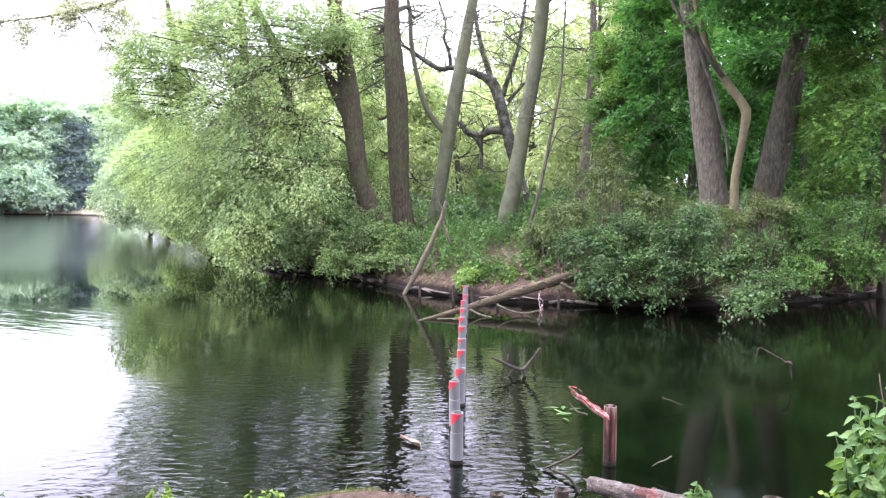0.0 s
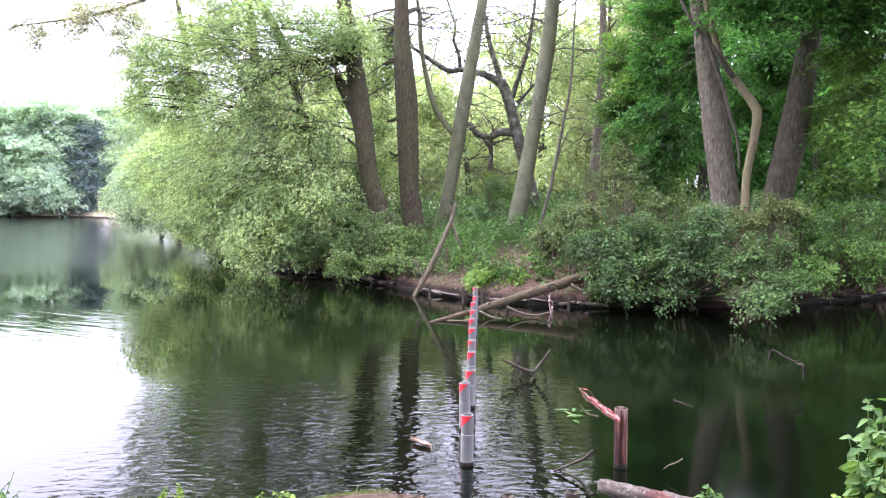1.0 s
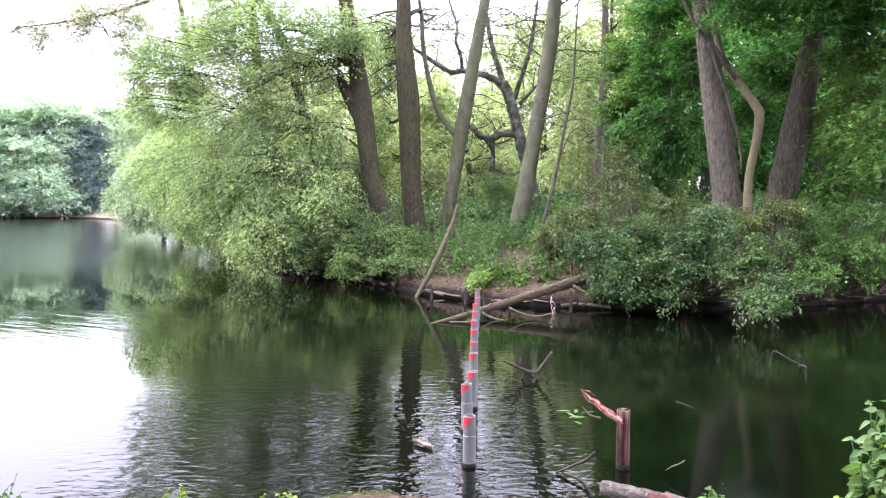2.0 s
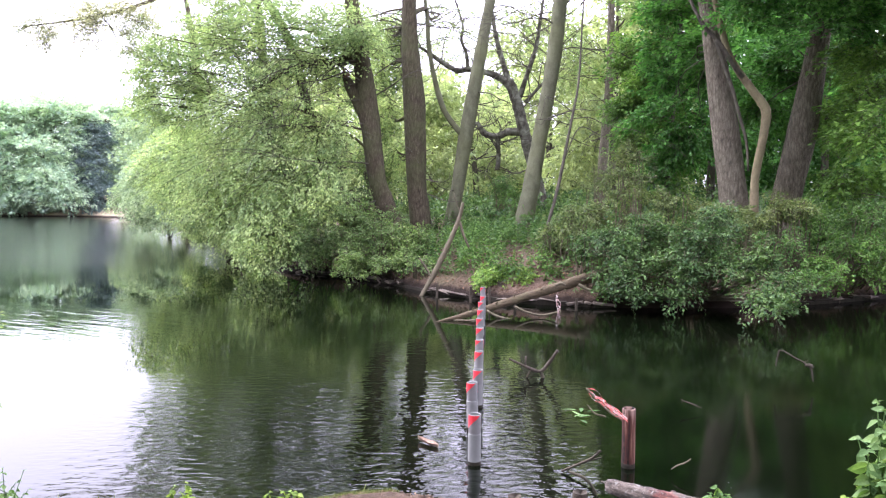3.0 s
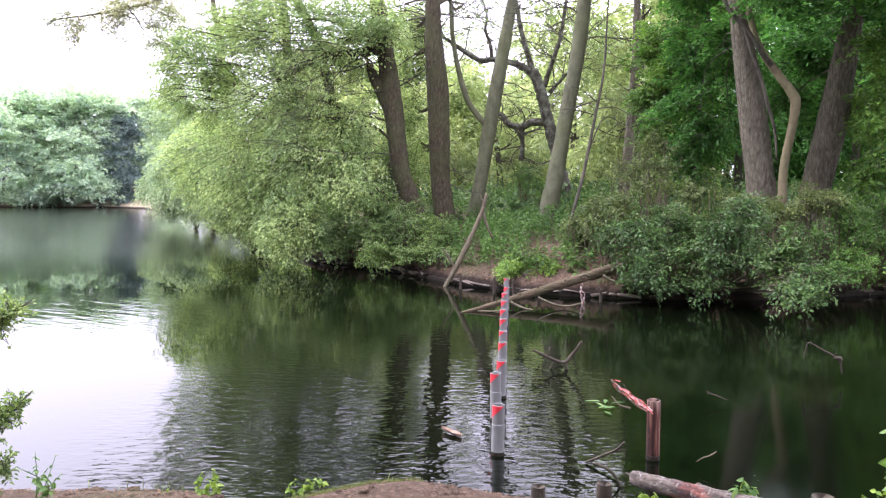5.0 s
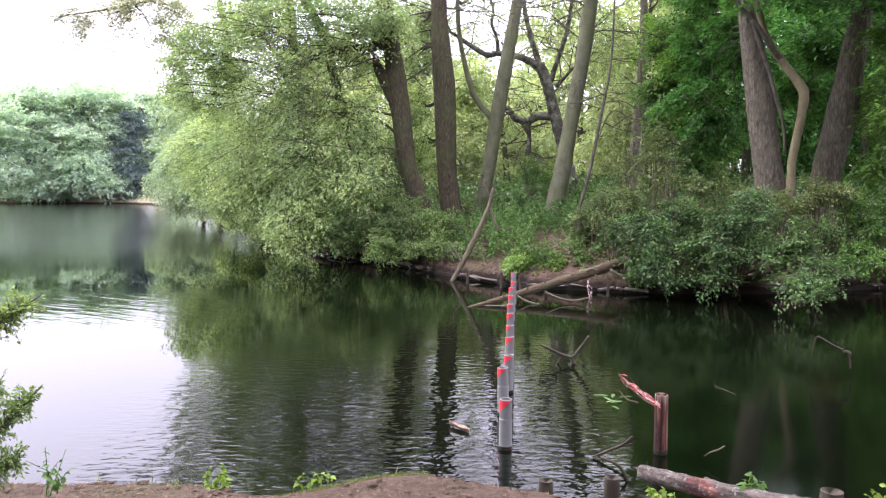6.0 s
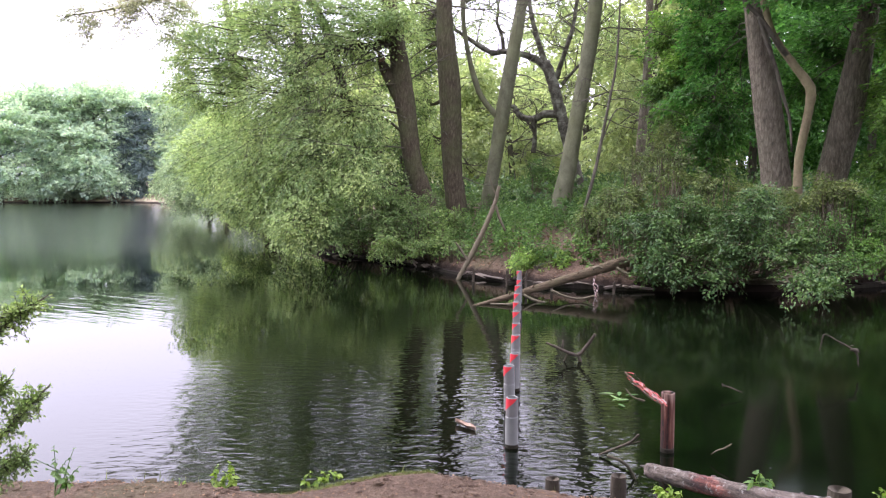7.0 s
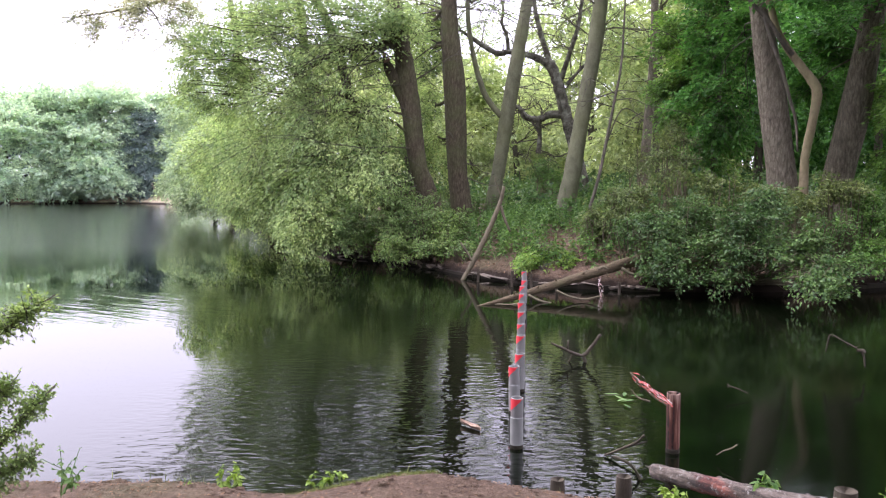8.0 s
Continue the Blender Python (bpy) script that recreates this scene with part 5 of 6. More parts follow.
def barrier_post(x, y, top, turn, lean, tall):
    ob = thing("barrier_post", (0, 0, 0), "grey plastic pipe post with red triangle stripe in the pond", "post", "red marked posts across the water")
    g = Geo()
    tube(g, [(0, 0, -0.7, POST_R), (0, 0, top - 0.003, POST_R), (0, 0, top, POST_R - 0.003)], 36, 1, caps=False)
    tube(g, [(0, 0, top, POST_R - 0.003), (0, 0, top - 0.003, POST_R - 0.006), (0, 0, top - 0.2, POST_R - 0.006)], 36, 1, caps=False)
    pipe = part("pipe", g, PVC, ob, smooth=False)
    # dark disc added inside the pipe, keeping its open top unlit
    g = Geo()
    tube(g, [(0, 0, top - 0.21, POST_R - 0.0065), (0, 0, top - 0.2, POST_R - 0.0065)], 24, 1)
    part("fill", g, SOAKED_AND_SHADED, pipe, "dark disc added inside the open pipe")
    g = Geo()
    tube(g, [(0, 0, -0.7, POST_R + 0.004), (0, 0, top * 0.62 - 0.003, POST_R + 0.004), (0, 0, top * 0.62, POST_R + 0.001)], 36, 1)
    part("sleeve", g, PVC, ob, smooth=False)
    g = Geo()
    tube(g, [(0, 0, -0.2, POST_R + 0.0055), (0, 0, 0.03, POST_R + 0.0055), (0, 0, 0.034, POST_R + 0.004)], 24, 1)
    part("waterline_stain", g, SOAKED_AND_SHADED, pipe, "dark wet band at the waterline")
    g = Geo()
    tube(g, [(0, 0, top * 0.62 - 0.002, POST_R + 0.0012), (0, 0, top - 0.003, POST_R + 0.0012), (0, 0, top - 0.002, POST_R)], 36, 1, caps=False)
    part("band", g, PALE_FILM, pipe, "off-white film band", smooth=False)
    for k in range(2):
        g = Geo()
        a = np.linspace(math.pi * 1.0, math.pi * 1.75, 13) + turn + k * math.pi
        hi, h = top - 0.004, tall
        v = []
        for i, ang in enumerate(a):
            low = hi - h * (1 - i / 12.0) - 0.001
            for z, r in ((low, POST_R + 0.0026), (hi, POST_R + 0.0026)):
                v.append((r * math.cos(ang), r * math.sin(ang), z))
        g.add(v, [(2 * i, 2 * i + 2, 2 * i + 3, 2 * i + 1) for i in range(12)])
        part("stripe", g, RED, pipe, "red triangular film stripe")
    ob.matrix_basis = pose(x, y, 0, lean[0], lean[1], 0)
    return ob


POSTS = [(0.13, 6.46, 0.44), (0.13, 7.45, 0.46), (0.20, 8.3, 0.45), (0.23, 9.2, 0.46), (0.26, 10.05, 0.45), (0.29, 10.9, 0.45), (0.32, 11.8, 0.45),
         (0.36, 12.7, 0.46), (0.40, 13.6, 0.48), (0.44, 14.5, 0.5), (0.48, 15.4, 0.53)]
for k, (x, y, top) in enumerate(POSTS):
    barrier_post(x, y, top + rng.normal(0, 0.012), rng.uniform(-0.2, 0.2) if k < 3 else rng.uniform(-0.45, 0.2), (rng.normal(0, 0.7), rng.normal(0, 0.7)), 0.12 if k < 3 else rng.uniform(0.10, 0.13))

# ---- fallen logs and branches ----
ob = thing("fallen_log", (3.0, 16.6, 0.6), "pale weathered fallen trunk lying from the bank into the water", "log")
g = Geo()
tube(g, [(-0.46, 14.29, -0.02, 0.024), (0.14, 14.70, 0.08, 0.055), (0.84, 15.27, 0.21, 0.075), (1.83, 15.99, 0.41, 0.097), (3.02, 16.72, 0.67, 0.122), (3.85, 17.17, 0.81, 0.133)], 14, 9, 0.075, rng)
stem = part("trunk", g, WOOD_LOG, ob)
for path in ([(0.54, 14.79, 0.14, 0.028), (0.76, 14.78, 0.03, 0.028), (1.18, 14.75, -0.06, 0.022)], [(1.10, 14.96, 0.21, 0.025), (1.38, 14.93, 0.09, 0.023), (1.66, 14.90, 0.05, 0.020), (1.95, 14.87, 0.12, 0.017)],
             [(-0.19, 14.50, -0.01, 0.033), (0.14, 14.50, -0.02, 0.033), (0.33, 14.49, -0.01, 0.028), (0.37, 14.49, -0.19, 0.022)], [(2.54, 15.99, 0.55, 0.037), (2.77, 15.96, 0.43, 0.031), (3.22, 15.87, 0.39, 0.024)], [(-0.16, 14.40, -0.05, 0.020), (0.03, 14.40, -0.22, 0.017), (0.31, 14.39, -0.44, 0.015)], [(2.10, 15.66, 0.06, 0.015), (2.17, 15.65, -0.24, 0.014), (2.23, 15.64, -0.49, 0.012)], [(1.99, 15.57, 0.57, 0.031), (2.10, 15.55, 0.62, 0.028), (2.19, 15.54, 0.58, 0.019)]):
    g = Geo()
    tube(g, path, 7, 4, 0.08, rng)
    part("branch", g, WOOD_GREY, stem)

log_line = smooth_path([(-0.46, 14.29, -0.02, 0.024), (0.14, 14.70, 0.08, 0.055), (0.84, 15.27, 0.21, 0.075), (1.83, 15.99, 0.41, 0.097), (3.02, 16.72, 0.67, 0.122)], 6)
for k in (7, 11, 14, 17, 20):
    c, r = log_line[k, :3], log_line[k, 3]
    way = unit(np.array([rng.normal(0, 0.5), -0.5, rng.choice([-0.4, 0.9])]))
    g = Geo()
    tube(g, [(*(c + way * r * 0.6), 0.022), (*(c + way * r * 1.25), 0.018), (*(c + way * (r * 1.5 + rng.uniform(0.0, 0.06))), 0.012)], 7, 2, 0.1, rng)
    part("stub", g, WOOD_LOG, stem, "broken branch stub")

ob = thing("leaning_branch", (-0.93, 18.27, 0), "bare dead branch leaning out of the water against the bank", "branch")
g = Geo()
tube(g, [(-0.97, 18.27, -0.06, 0.047), (-0.62, 18.29, 0.57, 0.061), (-0.29, 18.29, 1.25, 0.058), (-0.04, 18.30, 1.85, 0.050), (0.07, 18.30, 2.29, 0.036)], 9, 8, 0.11, rng)
part("stem", g, WOOD_GREY, ob)
for path in ([(-0.01, 18.30, 1.81, 0.035), (0.08, 18.30, 1.50, 0.035), (0.22, 18.30, 1.19, 0.028)], [(-0.68, 18.28, 0.43, 0.035), (-0.85, 18.28, 0.71, 0.028), (-0.99, 18.27, 0.92, 0.021)], [(0.01, 18.30, 2.02, 0.021), (-0.10, 18.30, 2.29, 0.017), (-0.17, 18.30, 2.54, 0.014)]):
    g = Geo()
    tube(g, path, 6, 4, 0.08, rng)
    part("twig", g, WOOD_GREY, ob)


def wet_branch(paths, label, mat=WOOD_WET):
    x, y, z = paths[0][0][:3]
    ob = thing("branch", (x, y, 0), label, "branch", "dead branches in the water")
    for path in paths:
        g = Geo()
        tube(g, path, 7, 7, 0.16, rng)
        part("stem", g, mat, ob)


wet_branch([[(0.65, 9.77, 0.24, 0.012), (0.83, 9.76, 0.16, 0.018), (1.05, 9.74, 0.08, 0.022), (1.16, 9.73, 0.19, 0.022), (1.28, 9.71, 0.37, 0.019)], [(1.06, 9.74, 0.10, 0.021), (1.11, 9.73, -0.05, 0.021), (1.17, 9.73, -0.17, 0.018)], [(0.86, 9.76, 0.15, 0.013), (0.87, 9.76, 0.28, 0.013)], [(1.14, 9.53, -0.10, 0.012), (1.27, 9.51, -0.05, 0.012), (1.41, 9.49, -0.01, 0.007)], [(0.94, 9.75, 0.12, 0.012), (0.86, 9.76, -0.04, 0.010), (0.76, 9.77, -0.21, 0.007)]],
           "forked dark dead branch sticking out of the pond")
wet_branch([[(3.97, 9.39, 0.25, 0.007), (3.99, 9.38, 0.38, 0.008), (4.02, 9.37, 0.46, 0.008), (4.15, 9.31, 0.39, 0.009), (4.32, 9.23, 0.28, 0.012), (4.36, 9.22, 0.10, 0.010)], [(4.16, 9.31, 0.385, 0.006), (4.20, 9.30, 0.33, 0.005)], [(4.25, 9.26, 0.33, 0.006), (4.30, 9.24, 0.36, 0.004)], [(4.27, 9.25, 0.30, 0.017), (4.33, 9.23, 0.30, 0.023), (4.35, 9.22, 0.27, 0.018)]], "bent thin dead branch standing in the dark water")
wet_branch([[(0.87, 6.28, 0.01, 0.010), (1.01, 6.26, 0.08, 0.012), (1.12, 6.24, 0.14, 0.012), (1.19, 6.23, 0.21, 0.011)], [(1.06, 6.26, 0.10, 0.007), (1.14, 6.24, 0.13, 0.007), (1.20, 6.23, 0.15, 0.005)], [(0.87, 5.83, 0.17, 0.013), (0.98, 5.81, 0.13, 0.014), (1.05, 5.80, 0.06, 0.013), (1.11, 5.79, -0.07, 0.012)]], "curved dead branch lying half under water")
wet_branch([[(1.79, 6.24, 0.05, 0.004), (1.84, 6.22, 0.095, 0.006), (1.89, 6.21, 0.115, 0.007), (1.94, 6.20, 0.155, 0.006)]], "short pale stick in the dark water", WOOD_GREY)
wet_branch([[(2.46, 8.24, 0.13, 0.009), (2.48, 8.23, 0.11, 0.006), (2.55, 8.21, 0.09, 0.006), (2.66, 8.17, 0.05, 0.004)], [(2.47, 8.235, 0.12, 0.005), (2.46, 8.22, 0.09, 0.004)]], "short dark stick in the water")
ob = thing("floating_bark", (-0.27, 6.93, 0), "curled tan piece of bark floating on the pond", "bark")
g = Geo()
v = []
for k in range(9):
    u = k / 8
    c = np.array([-0.40 + 0.20 * u, 7.08 - 0.20 * u, 0.0])
    half = 0.034 * math.sin(math.pi * (0.12 + 0.8 * u)) * (1 + 0.4 * math.sin(11 * u)) * min(1, 2.6 * u + 0.1)
    for j in range(5):
        w = (j - 2) / 2
        v.append(c + np.array([0.75, 0.62, 0]) * half * w + np.array([0, 0, 0.006 + 0.03 * w * w + 0.02 * (1 - u) ** 3]))
v = np.array(v)
n = len(v)
q = [(i * 5 + j, i * 5 + j + 1, i * 5 + j + 6, i * 5 + j + 5) for i in range(8) for j in range(4)]
g.add(np.vstack([v, v - [0, 0, 0.004]]), q + [tuple(n + i for i in reversed(f)) for f in q])
part("sheet", g, BARK_SCRAP, ob)

# ---- rusty pipe with barrier tape ----
ob = thing("pipe_post", (1.47, 6.43, 0), "rusty red-brown open steel pipe standing in the pond", "post")
g = Geo()
N = 24
prof = [(0.057, -0.7), (0.057, 0.515), (0.055, 0.52), (0.048, 0.52), (0.046, 0.515), (0.046, 0.30)]
a = np.linspace(0, 2 * np.pi, N, endpoint=False)
v = [(1.47 + r * math.cos(t), 6.43 + r * math.sin(t), z) for r, z in prof for t in a]
q = [(i * N + j, i * N + (j + 1) % N, (i + 1) * N + (j + 1) % N, (i + 1) * N + j) for i in range(len(prof) - 1) for j in range(N)]
g.add(v, q)
part("pipe", g, RUST, ob)
g = Geo()
tube(g, [(1.47, 6.43, 0.29, 0.0465), (1.47, 6.43, 0.30, 0.0465)], N, 1)
part("fill", g, SOIL, ob)
g = Geo()
tube(g, [(1.47, 6.43, -0.3, 0.059), (1.47, 6.43, 0.03, 0.059), (1.47, 6.43, 0.04, 0.0575)], N, 1)
part("waterline_stain", g, SOAKED_AND_SHADED, ob)


def tape_path(a, b, amp, rng):
    """A strand wound loosely round the line from a to b."""
    n = 40
    k = np.linspace(0, rng.uniform(0.75, 1.05), n)
    ph, f = rng.uniform(0, 6.28), rng.uniform(5, 13)
    r = amp * (0.4 + rng.uniform(0.3, 1.0) * np.abs(np.sin(k * rng.uniform(3, 8) + ph)))
    p = a + (b - a) * k[:, None]
    p[:, 0] += r * np.cos(f * k + ph) * 0.8
    p[:, 1] += r * np.sin(f * k + ph)
    p[:, 2] += r * np.sin(f * 0.8 * k + ph * 2) - amp * np.sin(np.pi * k) * rng.uniform(0, 1.5)
    return p


def tape(name, a, b, strands, label, rng, width=0.022, amp=0.02, red=FADED_RED):
    ob = thing(name, tuple(a), label, "barrier tape")
    for s in range(strands):
        p = tape_path(np.array(a), np.array(b), amp, rng)
        tw = np.cumsum(rng.normal(0.5, 0.5, len(p)))
        w = np.stack([np.cos(tw) * 0.6, np.sin(tw) * 0.3, np.sin(tw + 0.8)], -1) * width * 0.5
        for i0 in range(0, len(p) - 1, 4):
            i1 = min(i0 + 4, len(p) - 1)
            g = Geo()
            g.add([q for i in range(i0, i1 + 1) for q in (p[i] - w[i], p[i] + w[i])], [(2 * i, 2 * i + 1, 2 * i + 3, 2 * i + 2) for i in range(i1 - i0)])
            if (i0 // 4 + s) % 3:
                part("red_length", g, red, ob, "red film")
            else:
                part("white_length", g, WHITE_FILM, ob, "white film")
    return ob


tape("barrier_tape", (1.399, 6.239, 0.494), (1.150, 6.697, 0.614), 10, "torn red and white barrier tape knotted to the rusty pipe", rng, 0.006, 0.028)
tape("barrier_tape", (2.075, 15.860, 0.362), (2.074, 15.457, -0.103), 3, "faded barrier tape hanging from the fallen log", rng, 0.026, 0.045, PALE_RED)
wet_branch([[(1.47, 6.53, 0.37, 0.010), (1.34, 6.56, 0.44, 0.011), (1.22, 6.58, 0.55, 0.010), (1.13, 6.60, 0.65, 0.008)], [(1.30, 6.57, 0.40, 0.010), (1.20, 6.59, 0.43, 0.008), (1.14, 6.60, 0.50, 0.005)]], "thin branch the barrier tape is wound on", WOOD_GREY)

# ---- near bank: short posts, log, plants ----


def timber_post(x, y, top, r):
    ob = thing("timber_post", (x, y, 0), "short round weathered timber post at the pond edge", "post", "timber posts along the near bank")
    g = Geo()
    tube(g, [(x, y, -0.6, r), (x, y, top - 0.012, r), (x, y, top, r - 0.010)], 18, 2, 0.006, rng)
    part("shaft", g, WOOD_WET, ob, smooth=False)
    g = Geo()
    tube(g, [(x, y, top - 0.01, r - 0.007), (x, y, top + 0.004, r - 0.009)], 16, 1)
    part("cut_top", g, SAWN, ob, "pale mossy sawn top", smooth=False)


for x, y, top, r in ((0.375, 4.98, 0.265, 0.05), (0.80, 4.87, 0.335, 0.053), (1.98, 4.36, 0.475, 0.066), (1.12, 5.0, 0.18, 0.05)):
    timber_post(x, y, top, r)

ob = thing("log", (1.57, 4.53, 0.45), "split reddish rotten log lying on the pond edge", "log")
path = smooth_path([(1.06, 5.14, 0.32, 0.050), (1.15, 5.01, 0.34, 0.056), (1.35, 4.81, 0.36, 0.060), (1.57, 4.53, 0.41, 0.058), (1.83, 4.27, 0.47, 0.053), (2.10, 3.97, 0.56, 0.054)], 14)
path[:, :3] += rng.normal(0, 0.0015, (len(path), 3))
g = Geo()
tube(g, path, 22, 1, 0.05, rng)
part("trunk", g, WOOD_ROT, ob)
end, along = path[0, :3], unit(path[0, :3] - path[6, :3])
for _ in range(9):
    off = rng.normal(0, 0.022, 3)
    g = Geo()
    a0 = end + off - along * 0.05
    tube(g, [(*a0, 0.018), (*(a0 + along * rng.uniform(0.05, 0.10) + off * 0.3), 0.003)], 5, 1)
    part("splinter", g, WOOD_ROT, ob, "broken splinter")
ring = [np.cross(along, [0, 0, 1.0]), np.cross(np.cross(along, [0, 0, 1.0]), along)]
for k in range(14):
    a0 = k / 14 * 6.28 + rng.normal(0, 0.1)
    r = 0.045 * rng.uniform(0.75, 1.0)
    c = end + (ring[0] * math.cos(a0) + ring[1] * math.sin(a0)) * r
    g = Geo()
    tube(g, [(*(c - along * 0.04), 0.015), (*(c + along * rng.uniform(0.0, 0.03)), 0.011), (*(c + along * rng.uniform(0.01, 0.045)), 0.003)], 5, 2, 0.1, rng)
    part("splinter", g, WOOD_ROT, ob, "ragged splinter of the broken end")
for k, a0 in ((18, 1.2), (30, 2.0), (44, 0.9), (52, 1.7), (58, 2.4)):
    c, r = path[k, :3], path[k, 3]
    o = np.array([0.25, -math.cos(a0) * 0.9, math.sin(a0)])
    g = Geo()
    tube(g, [(*(c + o * r * 0.7), 0.022), (*(c + o * r * 1.02), 0.018), (*(c + o * r * 1.15), 0.008)], 7, 2, 0.1, rng)
    part("knot", g, WOOD_ROT, ob, "grey knot")

# ---- undergrowth of the far bank ----


def ground_points(n, box, rng, lo, hi, keep=lambda x, y: True):
    """Points on land in a box, at distances lo to hi from the shoreline."""
    x, y = rng.uniform(box[0], box[1], n), rng.uniform(box[2], box[3], n)
    d = shore_distance(x, y)
    ok = (d > lo) & (d < hi) & keep(x, y)
    x, y = x[ok], y[ok]
    return np.stack([x, y, ground_height(x, y)], -1)


def upright(p, rng, tilt=0.3):
    return unit(np.array([0, 0, 1.0]) + rng.normal(0, tilt, p.shape))


def bare(x, y):
    """The bank's bare patch stays open soil."""
    return ~((np.abs(x - 0.7 - 0.9 * np.sin(y)) < 1.8) & (shore_distance(x, y) < 0.42))


leaves, wood = Geo(), Geo()
p = ground_points(5200, (-7, 14, 16.5, 27), rng, 0.22, 6.5, lambda x, y: bare(x, y) & (waves(x, y, 1.9, 31) > -0.6))
hgt = (0.3 + 0.55 * np.clip(waves(p[:, 0], p[:, 1], 1.1, 9) + 0.4, 0, 1)) * rng.uniform(0.7, 1.35, len(p))
tips = p + np.stack([rng.normal(0, 0.07, len(p)), rng.normal(0, 0.07, len(p)), hgt], -1)
twigs(wood, p - [0, 0, 0.03], tips, 0.006, 0.003)
for level in (0.25, 0.45, 0.62, 0.76, 0.88, 1.0):
    turn = rng.uniform(0, 6.28, len(p))
    for half_turn in (0.0, math.pi):
        a = turn + half_turn + rng.normal(0, 0.35, len(p))
        axis = np.stack([np.cos(a), np.sin(a), rng.uniform(-0.75, 0.15, len(p))], -1)
        size = (0.155 - 0.07 * level) * rng.uniform(0.7, 1.3, len(p))
        leaf_quads(leaves, p + (tips - p) * level, axis, np.array([0, 0, 1.0]) + rng.normal(0, 0.28, p.shape), size, size * 0.56)
herbs = thing("undergrowth", (0, 20, 0.6), "knee-high dark green nettles covering the bank", "undergrowth", kind="stuff")
tagged(part("nettle_leaves", leaves, LEAF_HERB, herbs, smooth=False), kind="stuff")
tagged(part("nettle_stalks", wood, LEAF_HERB, herbs), kind="stuff")

leaves, wood = Geo(), Geo()
p = ground_points(3900, (-14, 22, 22, 44), rng, 4.5, 24)
sprays(leaves, wood, p, upright(p, rng, 0.5), rng.uniform(0.6, 1.5, len(p)), 11, 0.19, rng, spread=0.4, sag=0.15, slim=0.55, twig=0)
brush = thing("brushwood", (2, 28, 1.5), "light green brush filling the floor of the wood", "undergrowth", kind="stuff")
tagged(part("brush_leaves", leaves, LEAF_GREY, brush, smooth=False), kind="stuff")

# ---- the broken stone edging and its stakes ----
edge = thing("bank_edging", (0, 17.5, 0.1), "broken pale slab edging over a shade-dark strip along the far waterline", "edging", kind="structure")
path = SHORE[13:24]
for (ax, ay), (bx, by) in zip(path[:-1], path[1:]):
    seg = math.hypot(bx - ax, by - ay)
    s = 0.0
    while s < min(seg, 10):
        w, h, t = rng.uniform(0.14, 0.55), rng.uniform(0.022, 0.05), rng.uniform(0.12, 0.22)
        k = (s + w / 2) / seg
        x, y = ax + (bx - ax) * k, ay + (by - ay) * k
        ux, uy = (bx - ax) / seg, (by - ay) / seg
        z0, tip = rng.uniform(0.05, 0.11), rng.normal(0, 0.025)
        if not 3.3 < x < 7.3:
            if rng.uniform() > 0.4:
                g = Geo()
                v = []
                for zz, inset in ((z0, 0.012), (z0 + h * 0.75, 0.0), (z0 + h, 0.015)):
                    for sx, sy in ((-1, -1), (1, -1), (1, 1), (-1, 1)):
                        lx, ly = sx * (w / 2 - inset - 0.012) + rng.normal(0, 0.03), sy * (t / 2 - inset) + rng.normal(0, 0.035)
                        v.append((x + ux * lx - uy * ly, y + uy * lx + ux * ly, zz + sx * tip + rng.normal(0, 0.011)))
                q = [(i * 4 + j, i * 4 + (j + 1) % 4, i * 4 + 4 + (j + 1) % 4, i * 4 + 4 + j) for i in range(2) for j in range(4)] + [(8, 9, 10, 11), (3, 2, 1, 0)]
                g.add(v, q)
                part("slab", g, STONE, edge, smooth=False)
            # dark block below the slab, its colour standing in for the shadow there
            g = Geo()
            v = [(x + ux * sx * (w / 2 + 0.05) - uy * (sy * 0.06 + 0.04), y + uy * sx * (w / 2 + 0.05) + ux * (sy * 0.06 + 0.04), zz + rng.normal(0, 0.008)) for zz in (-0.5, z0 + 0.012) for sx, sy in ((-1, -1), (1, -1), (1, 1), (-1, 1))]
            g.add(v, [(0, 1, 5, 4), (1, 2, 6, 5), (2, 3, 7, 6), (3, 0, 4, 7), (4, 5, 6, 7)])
            part("shade_face", g, SOAKED_AND_SHADED, edge, "dark strip painting the shade under the slabs", smooth=False)
        s += w + rng.uniform(0.0, 0.10)
for x, y, top in ((0.233, 17.048, 0.000), (0.668, 16.688, 0.000), (1.225, 16.439, 0.000), (2.472, 15.892, 0.000), (-0.565, 17.826, 0.000), (-2.496, 21.626, 0.000)):
    h = rng.uniform(0.16, 0.34)
    g = Geo()
    tube(g, [(x, y, -0.5, 0.035), (x + rng.normal(0, 0.02), y, h - 0.02, 0.03), (x, y, h, 0.02)], 9, 2, 0.08, rng)
    whole("edging_stake", g, WOOD_WET, (x, y, 0), "dark rotting stake in the water before the edging", "stake", "rotting stakes along the far bank")

# ---- clods, litter and grass ----
g = Geo()
p = ground_points(2600, (-3.6, 3.0, 3.4, 4.7), rng, 0.02, 1.3)
for q in p[:700]:
    r = rng.uniform(0.006, 0.02) * (2.0 if rng.uniform() < 0.08 else 1.0)
    d = unit(np.array([(-1, -1, -0.6), (1, -1, -0.6), (1, 1, -0.6), (-1, 1, -0.6), (-0.8, -0.7, 0.5), (0.7, -0.8, 0.6), (0.8, 0.7, 0.5), (-0.7, 0.8, 0.6)]) + rng.normal(0, 0.25, (8, 3)))
    g.add(q + d * r * np.array([1.3, 1.0, 0.8]), [(0, 1, 5, 4), (1, 2, 6, 5), (2, 3, 7, 6), (3, 0, 4, 7), (4, 5, 6, 7)])
